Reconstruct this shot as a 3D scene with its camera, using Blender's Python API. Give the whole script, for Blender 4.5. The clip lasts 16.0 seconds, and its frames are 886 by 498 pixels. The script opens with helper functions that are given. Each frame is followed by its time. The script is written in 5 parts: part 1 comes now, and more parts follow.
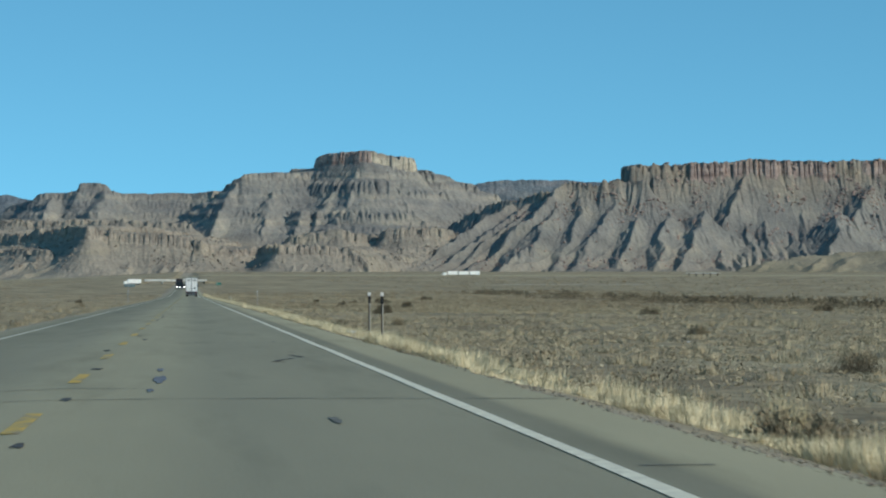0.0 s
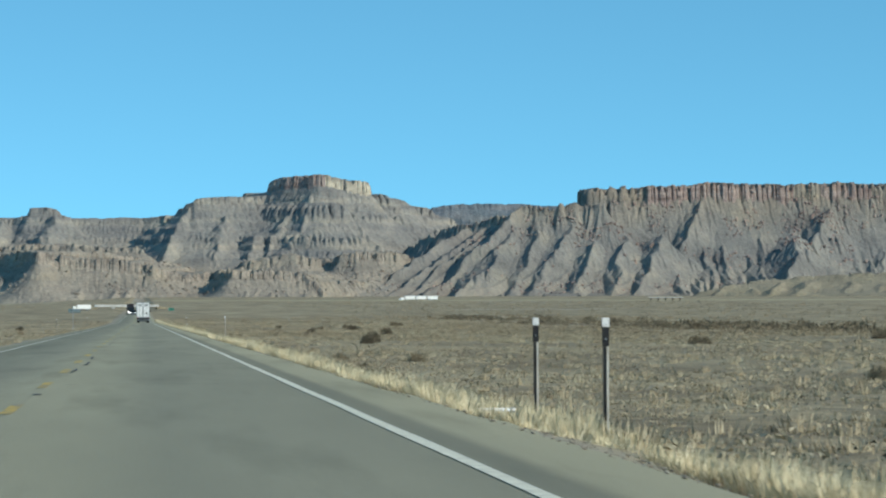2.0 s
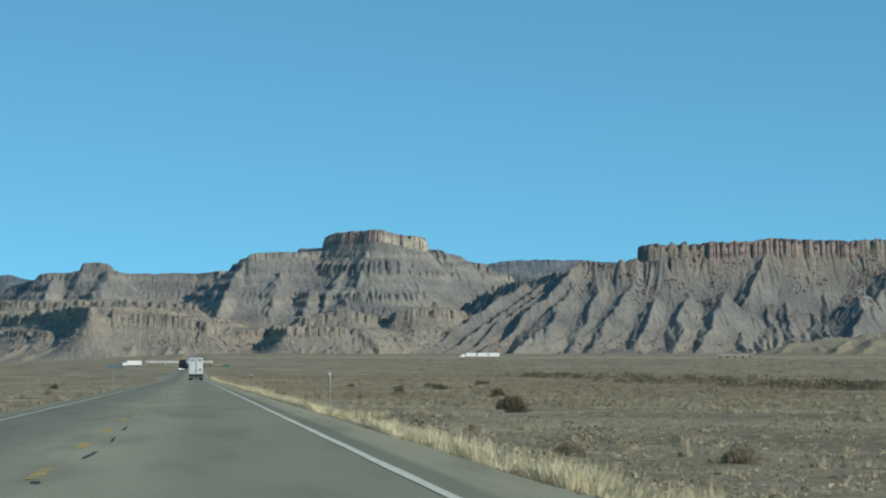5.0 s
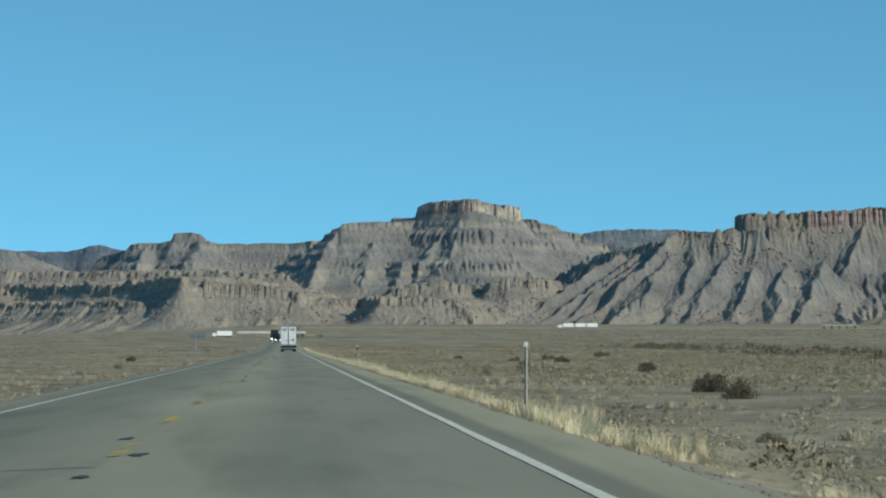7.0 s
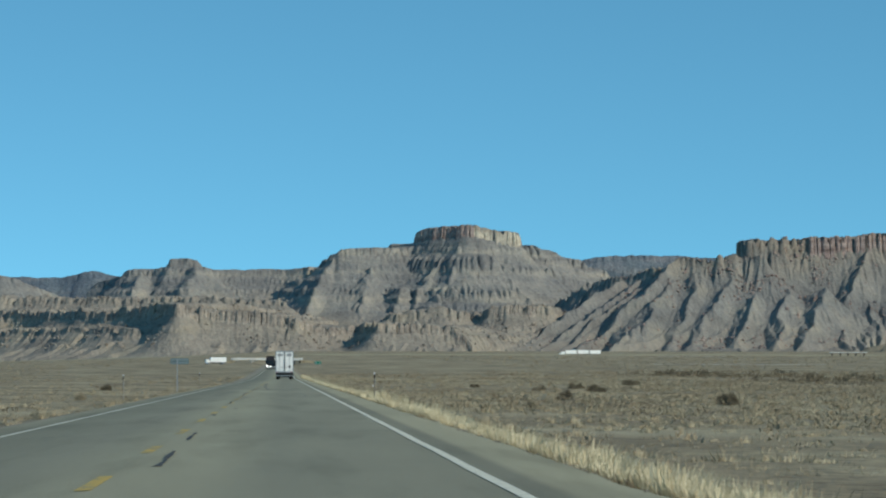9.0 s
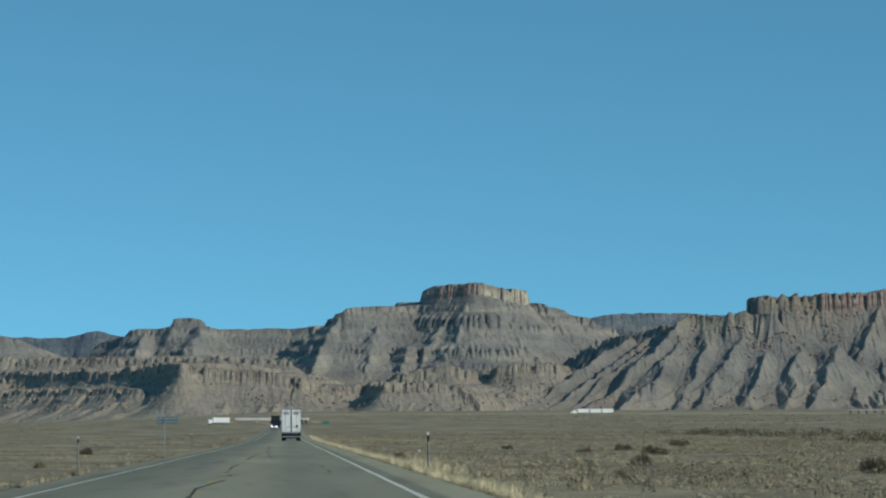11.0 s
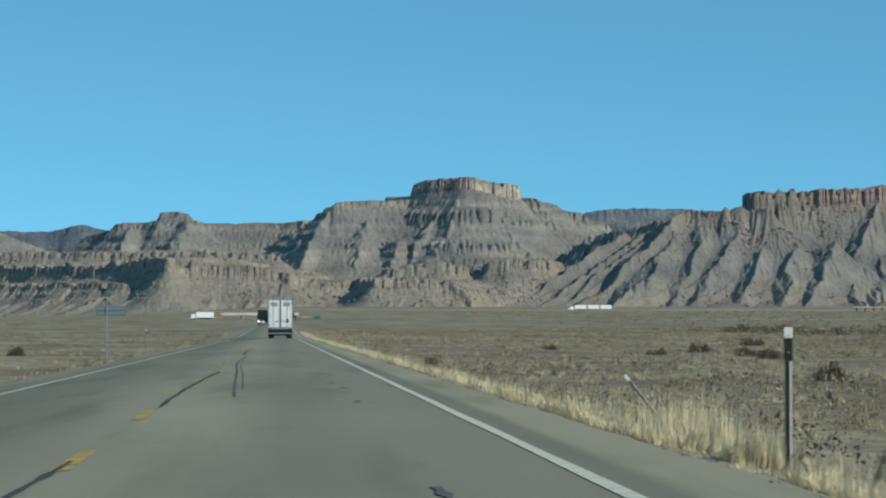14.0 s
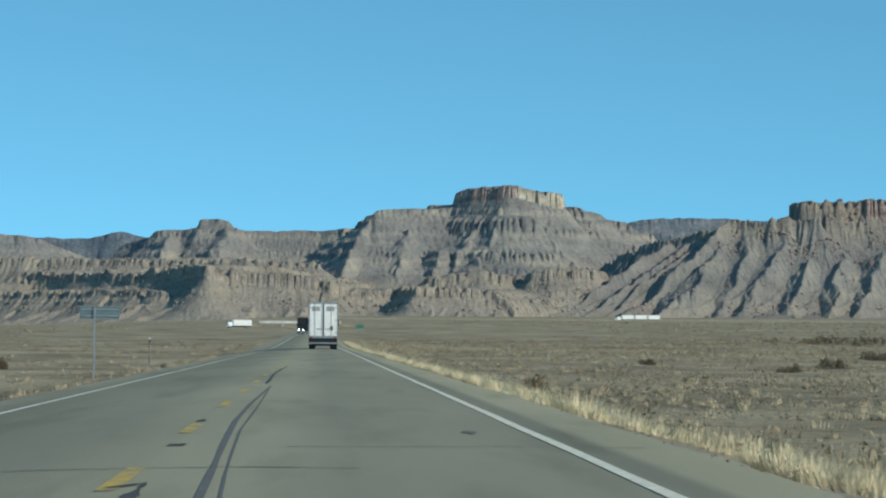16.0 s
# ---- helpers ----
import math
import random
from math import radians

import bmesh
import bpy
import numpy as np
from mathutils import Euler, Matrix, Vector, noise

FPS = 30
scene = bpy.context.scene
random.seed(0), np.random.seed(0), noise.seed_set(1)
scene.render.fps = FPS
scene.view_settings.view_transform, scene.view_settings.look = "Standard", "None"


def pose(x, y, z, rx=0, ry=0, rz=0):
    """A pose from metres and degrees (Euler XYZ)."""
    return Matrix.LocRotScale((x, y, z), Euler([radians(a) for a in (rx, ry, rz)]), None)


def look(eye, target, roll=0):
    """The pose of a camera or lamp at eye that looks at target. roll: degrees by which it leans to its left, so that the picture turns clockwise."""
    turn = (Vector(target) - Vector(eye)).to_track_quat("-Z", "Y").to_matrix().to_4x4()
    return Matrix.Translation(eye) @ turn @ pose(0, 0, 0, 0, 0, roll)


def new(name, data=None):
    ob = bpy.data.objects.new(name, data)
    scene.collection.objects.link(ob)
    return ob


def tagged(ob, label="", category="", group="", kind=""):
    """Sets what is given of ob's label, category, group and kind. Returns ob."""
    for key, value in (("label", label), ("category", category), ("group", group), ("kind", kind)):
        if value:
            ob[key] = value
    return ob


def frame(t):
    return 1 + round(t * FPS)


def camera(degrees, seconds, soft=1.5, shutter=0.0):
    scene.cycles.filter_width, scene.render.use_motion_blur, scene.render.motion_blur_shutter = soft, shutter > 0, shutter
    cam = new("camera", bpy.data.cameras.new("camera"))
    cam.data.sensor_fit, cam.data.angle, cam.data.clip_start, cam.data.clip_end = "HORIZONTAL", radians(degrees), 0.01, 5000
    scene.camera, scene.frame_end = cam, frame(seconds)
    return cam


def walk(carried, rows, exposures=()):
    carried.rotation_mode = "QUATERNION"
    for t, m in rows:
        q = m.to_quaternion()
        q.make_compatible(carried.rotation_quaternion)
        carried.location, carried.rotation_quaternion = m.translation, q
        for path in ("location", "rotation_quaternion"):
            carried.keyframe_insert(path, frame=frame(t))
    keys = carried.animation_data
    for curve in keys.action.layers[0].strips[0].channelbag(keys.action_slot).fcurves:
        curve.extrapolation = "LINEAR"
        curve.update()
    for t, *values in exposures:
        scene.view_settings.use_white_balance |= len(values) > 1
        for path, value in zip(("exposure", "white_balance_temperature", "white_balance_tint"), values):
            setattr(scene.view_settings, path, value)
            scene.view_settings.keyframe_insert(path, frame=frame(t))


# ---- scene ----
# One long lens from a moving car on a two-lane desert highway.
# World: x to the right of the road, y along it, z up; the road's surface is z = 0.
cam = camera(17.127, 16.0, soft=2.1, shutter=0.15)
# seconds, x, y, z, heading to the right, tilt up, roll
ROWS = [
    (0.0, -0.245, 0.000, 1.000, 4.9452, 0.8331, -0.0436),
    (0.5, -0.278, 12.088, 1.000, 5.4750, 0.9018, -0.2377),
    (1.0, -0.155, 24.176, 1.000, 5.4672, 0.7264, -0.0992),
    (1.5, -0.119, 36.264, 1.000, 5.7770, 0.8325, -0.0346),
    (2.0, -0.091, 48.352, 1.000, 5.8731, 1.3213, -0.1729),
    (2.5, 0.016, 60.439, 1.000, 5.4906, 1.6058, -0.0097),
    (3.0, 0.032, 72.527, 1.000, 5.1722, 2.1718, -0.1064),
    (5.5, 0.058, 132.967, 1.000, 4.6249, 2.4482, 0.0440),
    (6.0, 0.139, 145.055, 1.000, 3.9753, 2.2212, -0.0496),
    (6.5, 0.051, 157.143, 1.000, 2.9661, 1.9938, -0.1831),
    (7.0, 0.050, 169.231, 1.000, 3.0503, 1.8771, -0.0083),
    (7.5, 0.008, 181.318, 1.000, 3.0466, 2.3413, -0.4189),
    (8.0, 0.132, 193.406, 1.000, 3.0465, 2.3574, -0.0237),
    (8.5, 0.207, 205.494, 1.000, 3.1045, 2.2889, 0.0394),
    (11.0, 0.069, 265.934, 1.000, 3.0142, 3.5688, -0.2157),
    (11.5, 0.077, 278.022, 1.000, 2.7709, 3.6053, -0.2092),
    (12.0, 0.057, 290.110, 1.000, 2.6738, 3.2570, -0.1549),
    (12.5, 0.059, 302.197, 1.000, 2.9449, 2.8814, -0.0718),
    (13.0, -0.050, 314.285, 1.000, 3.1982, 2.4635, -0.3194),
    (13.5, -0.006, 326.373, 1.000, 3.2248, 2.1272, -0.2351),
    (14.0, 0.029, 338.461, 1.000, 3.2388, 1.5546, -0.0233),
    (14.5, -0.101, 350.549, 1.000, 3.0176, 1.8635, -0.0550),
    (15.0, -0.175, 362.637, 1.000, 2.4076, 1.9718, 0.0217),
    (15.5, -0.170, 374.725, 1.000, 2.4059, 1.4317, 0.2191),
    (16.0, -0.134, 386.813, 1.000, 2.4473, 1.7432, 0.3080),
]


def aim(x, y, z, heading, tilt, roll):
    h, t = radians(heading), radians(tilt)
    way = Vector((math.sin(h) * math.cos(t), math.cos(h) * math.cos(t), math.sin(t)))
    eye = Vector((x, y, z))
    return look(eye, eye + way * 100, roll)


walk(cam, [(r[0], aim(*r[1:])) for r in ROWS],
     exposures=[(0.0, 0.17), (0.5, 0.35), (1.0, 0.36), (2.0, 0.45), (3.0, 0.46), (5.5, 0.16), (8.5, 0.15), (11.0, -0.08), (12.0, -0.19), (12.5, -0.12), (14.0, 0.16), (16.0, 0.28)])

# ---- light ----
SUN_WAY = Vector((0.725, -0.51, 0.462)).normalized()      # towards the sun: right, a little behind, low
world = bpy.data.worlds.new("world")
scene.world = world
world.use_nodes = True
wn = world.node_tree
sky = wn.nodes.new("ShaderNodeTexSky")
sky.sky_type = "NISHITA"
sky.sun_disc = False
sky.sun_elevation = math.asin(SUN_WAY.z)
sky.sun_rotation = math.atan2(SUN_WAY.x, SUN_WAY.y)
sky.altitude = 1400
sky.air_density, sky.dust_density, sky.ozone_density = 1.0, 1.0, 2.5
# clear, dry winter air: the low sky keeps the deep blue of the sky higher up
way = wn.nodes.new("ShaderNodeTexCoord")
lifted = wn.nodes.new("ShaderNodeVectorMath")
lifted.operation = "MULTIPLY_ADD"
lifted.inputs[1].default_value = (1, 1, 1.7)
lifted.inputs[2].default_value = (0, 0, 0.175)
wn.links.new(way.outputs["Generated"], lifted.inputs[0])
unit = wn.nodes.new("ShaderNodeVectorMath")
unit.operation = "NORMALIZE"
wn.links.new(lifted.outputs[0], unit.inputs[0])
wn.links.new(unit.outputs[0], sky.inputs[0])
tint = wn.nodes.new("ShaderNodeMix")
tint.data_type, tint.blend_type = "RGBA", "MULTIPLY"
tint.inputs[0].default_value = 1.0
tint.inputs[7].default_value = (0.545, 1.03, 0.945, 1)
wn.links.new(sky.outputs[0], tint.inputs[6])
wn.links.new(tint.outputs[2], wn.nodes["Background"].inputs[0])
wn.nodes["Background"].inputs[1].default_value = 0.163
sun = new("sun", bpy.data.lights.new("sun", "SUN"))
sun.data.energy, sun.data.angle, sun.data.color = 2.85, radians(0.5), (1.0, 0.91, 0.77)
sun.matrix_world = look((0, 0, 50), Vector((0, 0, 50)) - SUN_WAY)


# ---- materials ----
def mat(name, rough=0.9, metal=0.0):
    m = bpy.data.materials.new(name)
    m.use_nodes = True
    b = m.node_tree.nodes["Principled BSDF"]
    b.inputs["Roughness"].default_value = rough
    b.inputs["Metallic"].default_value = metal
    b.inputs["Specular IOR Level"].default_value = 0.25
    return m, m.node_tree, b


def coord(nt, scale=(1, 1, 1)):
    g = nt.nodes.new("ShaderNodeNewGeometry")
    v = nt.nodes.new("ShaderNodeVectorMath")
    v.operation = "MULTIPLY"
    v.inputs[1].default_value = scale
    nt.links.new(g.outputs["Position"], v.inputs[0])
    return v.outputs[0]


def tex(nt, scale, detail=4.0, stretch=(1, 1, 1), rough=0.55):
    n = nt.nodes.new("ShaderNodeTexNoise")
    n.inputs["Scale"].default_value = scale
    n.inputs["Detail"].default_value = detail
    n.inputs["Roughness"].default_value = rough
    nt.links.new(coord(nt, stretch), n.inputs["Vector"])
    return n.outputs["Fac"]


def ramp(nt, fac, stops):
    r = nt.nodes.new("ShaderNodeValToRGB")
    e = r.color_ramp.elements
    while len(e) < len(stops):
        e.new(0.5)
    for k, (p, c) in enumerate(stops):
        e[k].position, e[k].color = p, (*c, 1)
    nt.links.new(fac, r.inputs[0])
    return r.outputs[0]


def mix(nt, a, b, fac, mode="MIX"):
    n = nt.nodes.new("ShaderNodeMix")
    n.data_type, n.blend_type = "RGBA", mode
    for sock, val in ((n.inputs[0], fac), (n.inputs[6], a), (n.inputs[7], b)):
        if isinstance(val, (int, float)):
            sock.default_value = val
        elif isinstance(val, tuple):
            sock.default_value = (*val, 1)
        else:
            nt.links.new(val, sock)
    return n.outputs[2]


def bump(nt, b, fac, strength, dist):
    n = nt.nodes.new("ShaderNodeBump")
    n.inputs["Strength"].default_value = strength
    n.inputs["Distance"].default_value = dist
    nt.links.new(fac, n.inputs["Height"])
    nt.links.new(n.outputs[0], b.inputs["Normal"])


def plain(name, colour, rough=0.6, metal=0.0, wear=0.15, scale=3.0):
    m, nt, b = mat(name, rough, metal)
    dark = tuple(c * (1 - wear) for c in colour)
    lite = tuple(min(1, c * (1 + wear * 0.6)) for c in colour)
    nt.links.new(ramp(nt, tex(nt, scale, 6), [(0.3, dark), (0.7, lite)]), b.inputs["Base Color"])
    return m


def sep(nt, axis):
    s = nt.nodes.new("ShaderNodeSeparateXYZ")
    nt.links.new(coord(nt), s.inputs[0])
    return s.outputs[axis]


def rescale(nt, val, a, b):
    n = nt.nodes.new("ShaderNodeMapRange")
    n.inputs[1].default_value, n.inputs[2].default_value = a, b
    nt.links.new(val, n.inputs[0])
    return n.outputs[0]


def asphalt_material():
    m, nt, b = mat("asphalt", 0.85)
    base = ramp(nt, tex(nt, 0.35, 5, (1, 0.12, 1)), [(0.3, (0.258, 0.245, 0.172)), (0.7, (0.329, 0.309, 0.215))])
    lanes = ramp(nt, rescale(nt, sep(nt, "X"), -6.0, 4.0), [
        (0.00, (1.15, 1.12, 1.05)), (0.10, (0.74, 0.75, 0.74)), (0.22, (0.80, 0.81, 0.80)), (0.34, (0.95, 0.95, 0.95)),
        (0.43, (1.22, 1.20, 1.14)), (0.54, (1.16, 1.15, 1.1)), (0.61, (0.9, 0.91, 0.91)), (0.74, (0.97, 0.97, 0.96)),
        (0.815, (0.97, 0.97, 0.96)), (0.830, (0.80, 0.80, 0.79)), (0.848, (0.82, 0.81, 0.79)), (0.862, (1.34, 1.29, 1.19)), (1.00, (1.46, 1.39, 1.26))])
    col = mix(nt, base, lanes, 0.9, "MULTIPLY")
    blot = ramp(nt, tex(nt, 0.9, 5, (1, 0.09, 1)), [(0.52, (1, 1, 1)), (0.74, (0.70, 0.71, 0.70))])
    col = mix(nt, col, blot, 0.9, "MULTIPLY")
    grain = ramp(nt, tex(nt, 55, 3), [(0.3, (0.82, 0.82, 0.82)), (0.7, (1.14, 1.14, 1.14))])
    nt.links.new(mix(nt, col, grain, 0.8, "MULTIPLY"), b.inputs["Base Color"])
    bump(nt, b, tex(nt, 70, 3), 0.35, 0.01)
    return m


def ground_material():
    m, nt, b = mat("desert soil", 1.0)
    base = ramp(nt, tex(nt, 0.07, 8, (1, 0.5, 1), 0.62), [(0.36, (0.205, 0.167, 0.105)), (0.47, (0.280, 0.232, 0.148)), (0.56, (0.350, 0.297, 0.190)), (0.68, (0.44, 0.385, 0.255))])
    fine = ramp(nt, tex(nt, 1.1, 8, (1, 1, 1), 0.66), [(0.32, (0.58, 0.55, 0.51)), (0.5, (0.98, 0.97, 0.96)), (0.70, (1.34, 1.32, 1.24))])
    soil = mix(nt, base, fine, 0.9, "MULTIPLY")
    # gravel thrown up along both edges of the road
    edge = ramp(nt, rescale(nt, sep(nt, "X"), -12.0, 8.0), [(0.17, (0, 0, 0)), (0.25, (1, 1, 1)), (0.32, (1, 1, 1)), (0.80, (0.7, 0.7, 0.7)), (0.83, (0, 0, 0))])
    spread = ramp(nt, tex(nt, 0.9, 5, (1, 0.3, 1)), [(0.35, (0.25, 0.25, 0.25)), (0.6, (1, 1, 1))])
    gravel = ramp(nt, tex(nt, 9, 5), [(0.3, (0.269, 0.240, 0.186)), (0.7, (0.444, 0.403, 0.323))])
    nt.links.new(mix(nt, soil, gravel, mix(nt, edge, spread, 1.0, "MULTIPLY")), b.inputs["Base Color"])
    bump(nt, b, tex(nt, 2.5, 6), 0.9, 0.25)
    return m


def rock_material(name, low, mid, high, band=0.05, warp=0.5, patch=0.02, rubble_amount=0.65, layers=()):
    """Layered rock; layers: (height in metres, tint) for beds of their own colour."""
    m, nt, b = mat(name, 0.95)
    strata = ramp(nt, tex(nt, band, 4, (0.22, 0.22, 1)), [(0.30, low), (0.50, mid), (0.70, high)])
    spots = ramp(nt, tex(nt, patch, 7), [(0.3, (0.74, 0.74, 0.76)), (0.5, (1, 1, 1)), (0.7, (1.22, 1.18, 1.08))])
    fine = ramp(nt, tex(nt, 0.16, 6), [(0.3, (0.72, 0.71, 0.70)), (0.52, (1, 1, 1)), (0.75, (1.15, 1.14, 1.1))])
    col = mix(nt, mix(nt, strata, spots, 0.9, "MULTIPLY"), fine, warp, "MULTIPLY")
    rubble = ramp(nt, tex(nt, 0.55, 4, (1, 1, 0.7)), [(0.34, (0.66, 0.65, 0.64)), (0.5, (1, 1, 1)), (0.68, (1.3, 1.28, 1.22))])
    col = mix(nt, col, rubble, rubble_amount, "MULTIPLY")
    if layers:
        sway = nt.nodes.new("ShaderNodeMath")
        sway.operation = "MULTIPLY_ADD"
        sway.inputs[1].default_value = 16.0
        nt.links.new(tex(nt, 0.03, 4), sway.inputs[0])
        nt.links.new(sep(nt, "Z"), sway.inputs[2])
        beds = ramp(nt, rescale(nt, sway.outputs[0], 8.0, 248.0), [(z / 240, c) for z, c in layers])
        col = mix(nt, col, beds, ramp(nt, tex(nt, 0.018, 5), [(0.38, (0.35, 0.35, 0.35)), (0.6, (1, 1, 1))]), "MULTIPLY")
    nt.links.new(col, b.inputs["Base Color"])
    bump(nt, b, tex(nt, 0.22, 7), 0.7, 3.0)
    return m


def blade_material(name, a, c, e):
    m, nt, b = mat(name, 1.0)
    g = nt.nodes.new("ShaderNodeNewGeometry")
    col = ramp(nt, g.outputs["Random Per Island"], [(0.0, a), (0.5, c), (1.0, e)])
    patch = ramp(nt, tex(nt, 0.5, 3), [(0.35, (0.75, 0.72, 0.68)), (0.65, (1.1, 1.1, 1.1))])
    nt.links.new(mix(nt, col, patch, 0.8, "MULTIPLY"), b.inputs["Base Color"])
    return m


ASPHALT = asphalt_material()
SOIL = ground_material()
WHITE_PAINT = plain("worn white road paint", (0.75, 0.72, 0.57), 0.75, wear=0.3, scale=6)
YELLOW_PAINT, yn, yb = mat("worn yellow road paint", 0.75)
yn.links.new(ramp(yn, tex(yn, 3.0, 7, (1, 0.5, 1), 0.7), [(0.40, (0.269, 0.242, 0.175)), (0.48, (0.457, 0.336, 0.108)), (0.62, (0.64, 0.42, 0.08))]), yb.inputs["Base Color"])
TAR = plain("crack sealing tar", (0.078, 0.077, 0.072), 0.8, wear=0.3)
STAIN = plain("old oil stain", (0.156, 0.152, 0.128), 0.8, wear=0.2)
TYRE_MARK = plain("rubbed tyre rubber", (0.143, 0.140, 0.127), 0.8, wear=0.2)
CAPROCK = rock_material("reddish sandstone cap", (0.228, 0.168, 0.150), (0.312, 0.242, 0.216), (0.390, 0.320, 0.280), 0.08, 0.9)
SHALE = rock_material("grey shale slope", (0.186, 0.182, 0.168), (0.215, 0.208, 0.190), (0.250, 0.240, 0.214), 0.03, 0.45, rubble_amount=0.32,
                      layers=((30, (1.10, 1.03, 0.95)), (55, (1.04, 1.02, 0.97)), (95, (0.96, 0.98, 1.0)), (135, (1.0, 0.99, 0.97)), (165, (1.08, 1.0, 0.90)), (185, (1.12, 1.0, 0.88))))
BUTTE_SLOPE = rock_material("grey banded slope", (0.192, 0.193, 0.184), (0.228, 0.225, 0.209), (0.305, 0.288, 0.250), 0.045, 0.6, rubble_amount=0.3,
                            layers=((80, (1.15, 1.05, 0.93)), (98, (0.84, 0.85, 0.88)), (112, (1.16, 1.12, 1.05)), (122, (1.0, 0.99, 0.97)), (146, (0.86, 0.87, 0.90)), (156, (1.18, 1.15, 1.09)),
                                    (163, (0.92, 0.92, 0.93)), (182, (0.88, 0.87, 0.87)), (188, (1.30, 1.26, 1.17)), (195, (1.0, 0.98, 0.95)), (205, (0.92, 0.90, 0.89))))
PALE_ROCK = rock_material("pale cream sandstone face", (0.363, 0.323, 0.255), (0.457, 0.410, 0.323), (0.538, 0.484, 0.383), 0.06, 0.5)
BENCH_CAP = rock_material("tan sandstone cliff band", (0.221, 0.194, 0.166), (0.284, 0.252, 0.214), (0.348, 0.312, 0.262), 0.08, 0.8)
BENCH_SLOPE = rock_material("tan sandstone slope", (0.227, 0.208, 0.175), (0.273, 0.247, 0.205), (0.318, 0.284, 0.231), 0.05, 0.5, rubble_amount=0.45)
# blue of the distance haze is mixed into the rock and tree colour
HAZY_ROCK = rock_material("wooded far ridge tinted with haze", (0.095, 0.125, 0.155), (0.130, 0.160, 0.188), (0.22, 0.23, 0.24), 0.05, 0.7)
MOUND_SLOPE = rock_material("olive brown mound", (0.215, 0.190, 0.132), (0.252, 0.225, 0.160), (0.290, 0.258, 0.188), 0.03, 0.45, rubble_amount=0.3)
DRY_GRASS = blade_material("dry yellow grass", (0.480, 0.410, 0.250), (0.665, 0.585, 0.385), (0.790, 0.720, 0.515))
PLAIN_GRASS = blade_material("dry plain grass", (0.313, 0.271, 0.179), (0.414, 0.363, 0.250), (0.515, 0.460, 0.327))
# dark brown tone stands in for shade at the foot of the grass
SHADE_THATCH = blade_material("brown thatch as grass shade", (0.150, 0.122, 0.080), (0.205, 0.168, 0.112), (0.270, 0.222, 0.150))
SAGE = blade_material("grey brown brush", (0.215, 0.180, 0.120), (0.285, 0.243, 0.165), (0.360, 0.310, 0.214))
DARK_BRUSH = blade_material("dark creek brush", (0.106, 0.090, 0.062), (0.144, 0.122, 0.084), (0.198, 0.167, 0.116))
GALV = plain("galvanised steel", (0.42, 0.43, 0.43), 0.45, 0.7)
POST_STEEL = plain("brown steel post", (0.12, 0.10, 0.085), 0.6, 0.3)
# sunlight on the post's right flange, put into a paler colour
POST_SUNLIT = plain("pale post edge painted sunlit", (0.56, 0.54, 0.48), 0.6, wear=0.25)
REFLECT = plain("white reflector", (0.78, 0.78, 0.76), 0.4)
TRAILER_WHITE = plain("white trailer paint", (0.84, 0.84, 0.81), 0.4, wear=0.12, scale=1.2)
DARK_METAL = plain("dark chassis steel", (0.03, 0.03, 0.032), 0.6, 0.3)
RUBBER = plain("tyre rubber", (0.02, 0.02, 0.02), 0.85)
RIM = plain("aluminium rim", (0.5, 0.5, 0.5), 0.35, 0.9)
GREY_MARK = plain("grey door marking", (0.33, 0.34, 0.34), 0.6)
RED_LAMP = plain("red lamp glass", (0.35, 0.02, 0.02), 0.3)
CONCRETE = plain("pale bridge concrete", (0.660, 0.648, 0.600), 0.85, wear=0.2, scale=0.6)
SIGN_BACK = plain("aluminium sign back", (0.155, 0.215, 0.220), 0.5, 0.2)
SIGN_GREEN = plain("green sign sheet", (0.02, 0.19, 0.12), 0.5)
TRUCK_DARK = plain("dark truck paint", (0.028, 0.026, 0.030), 0.4)
GLASS = plain("dark windscreen glass", (0.02, 0.025, 0.03), 0.1)
WOOD = plain("weathered wood", (0.13, 0.105, 0.08), 0.9, wear=0.3)
HEADLAMP, hn, hb = mat("lit headlamp", 0.3)
hb.inputs["Base Color"].default_value = (0.9, 0.9, 0.9, 1)
hb.inputs["Emission Color"].default_value = (1, 0.97, 0.9, 1)
hb.inputs["Emission Strength"].default_value = 6.0


# ---- helpers of this scene ----
def mesh_ob(name, verts, faces, material, parent=None, smooth=False):
    me = bpy.data.meshes.new(name)
    verts = np.asarray(verts, dtype=np.float32)
    faces = np.asarray(faces, dtype=np.int32)
    k = faces.shape[1]
    me.vertices.add(len(verts))
    me.vertices.foreach_set("co", verts.ravel())
    me.loops.add(faces.size)
    me.loops.foreach_set("vertex_index", faces.ravel())
    me.polygons.add(len(faces))
    me.polygons.foreach_set("loop_start", np.arange(0, faces.size, k, dtype=np.int32))
    me.polygons.foreach_set("loop_total", np.full(len(faces), k, dtype=np.int32))
    me.update(calc_edges=True)
    me.polygons.foreach_set("use_smooth", np.full(len(faces), smooth, dtype=bool))
    me.materials.append(material)
    ob = new(name, me)
    if parent:
        ob.parent = parent
    return ob


def part(name, bm, material, parent, label=""):
    me = bpy.data.meshes.new(name)
    bm.to_mesh(me)
    bm.free()
    me.materials.append(material)
    ob = new(name, me)
    ob.parent = parent
    return tagged(ob, label)


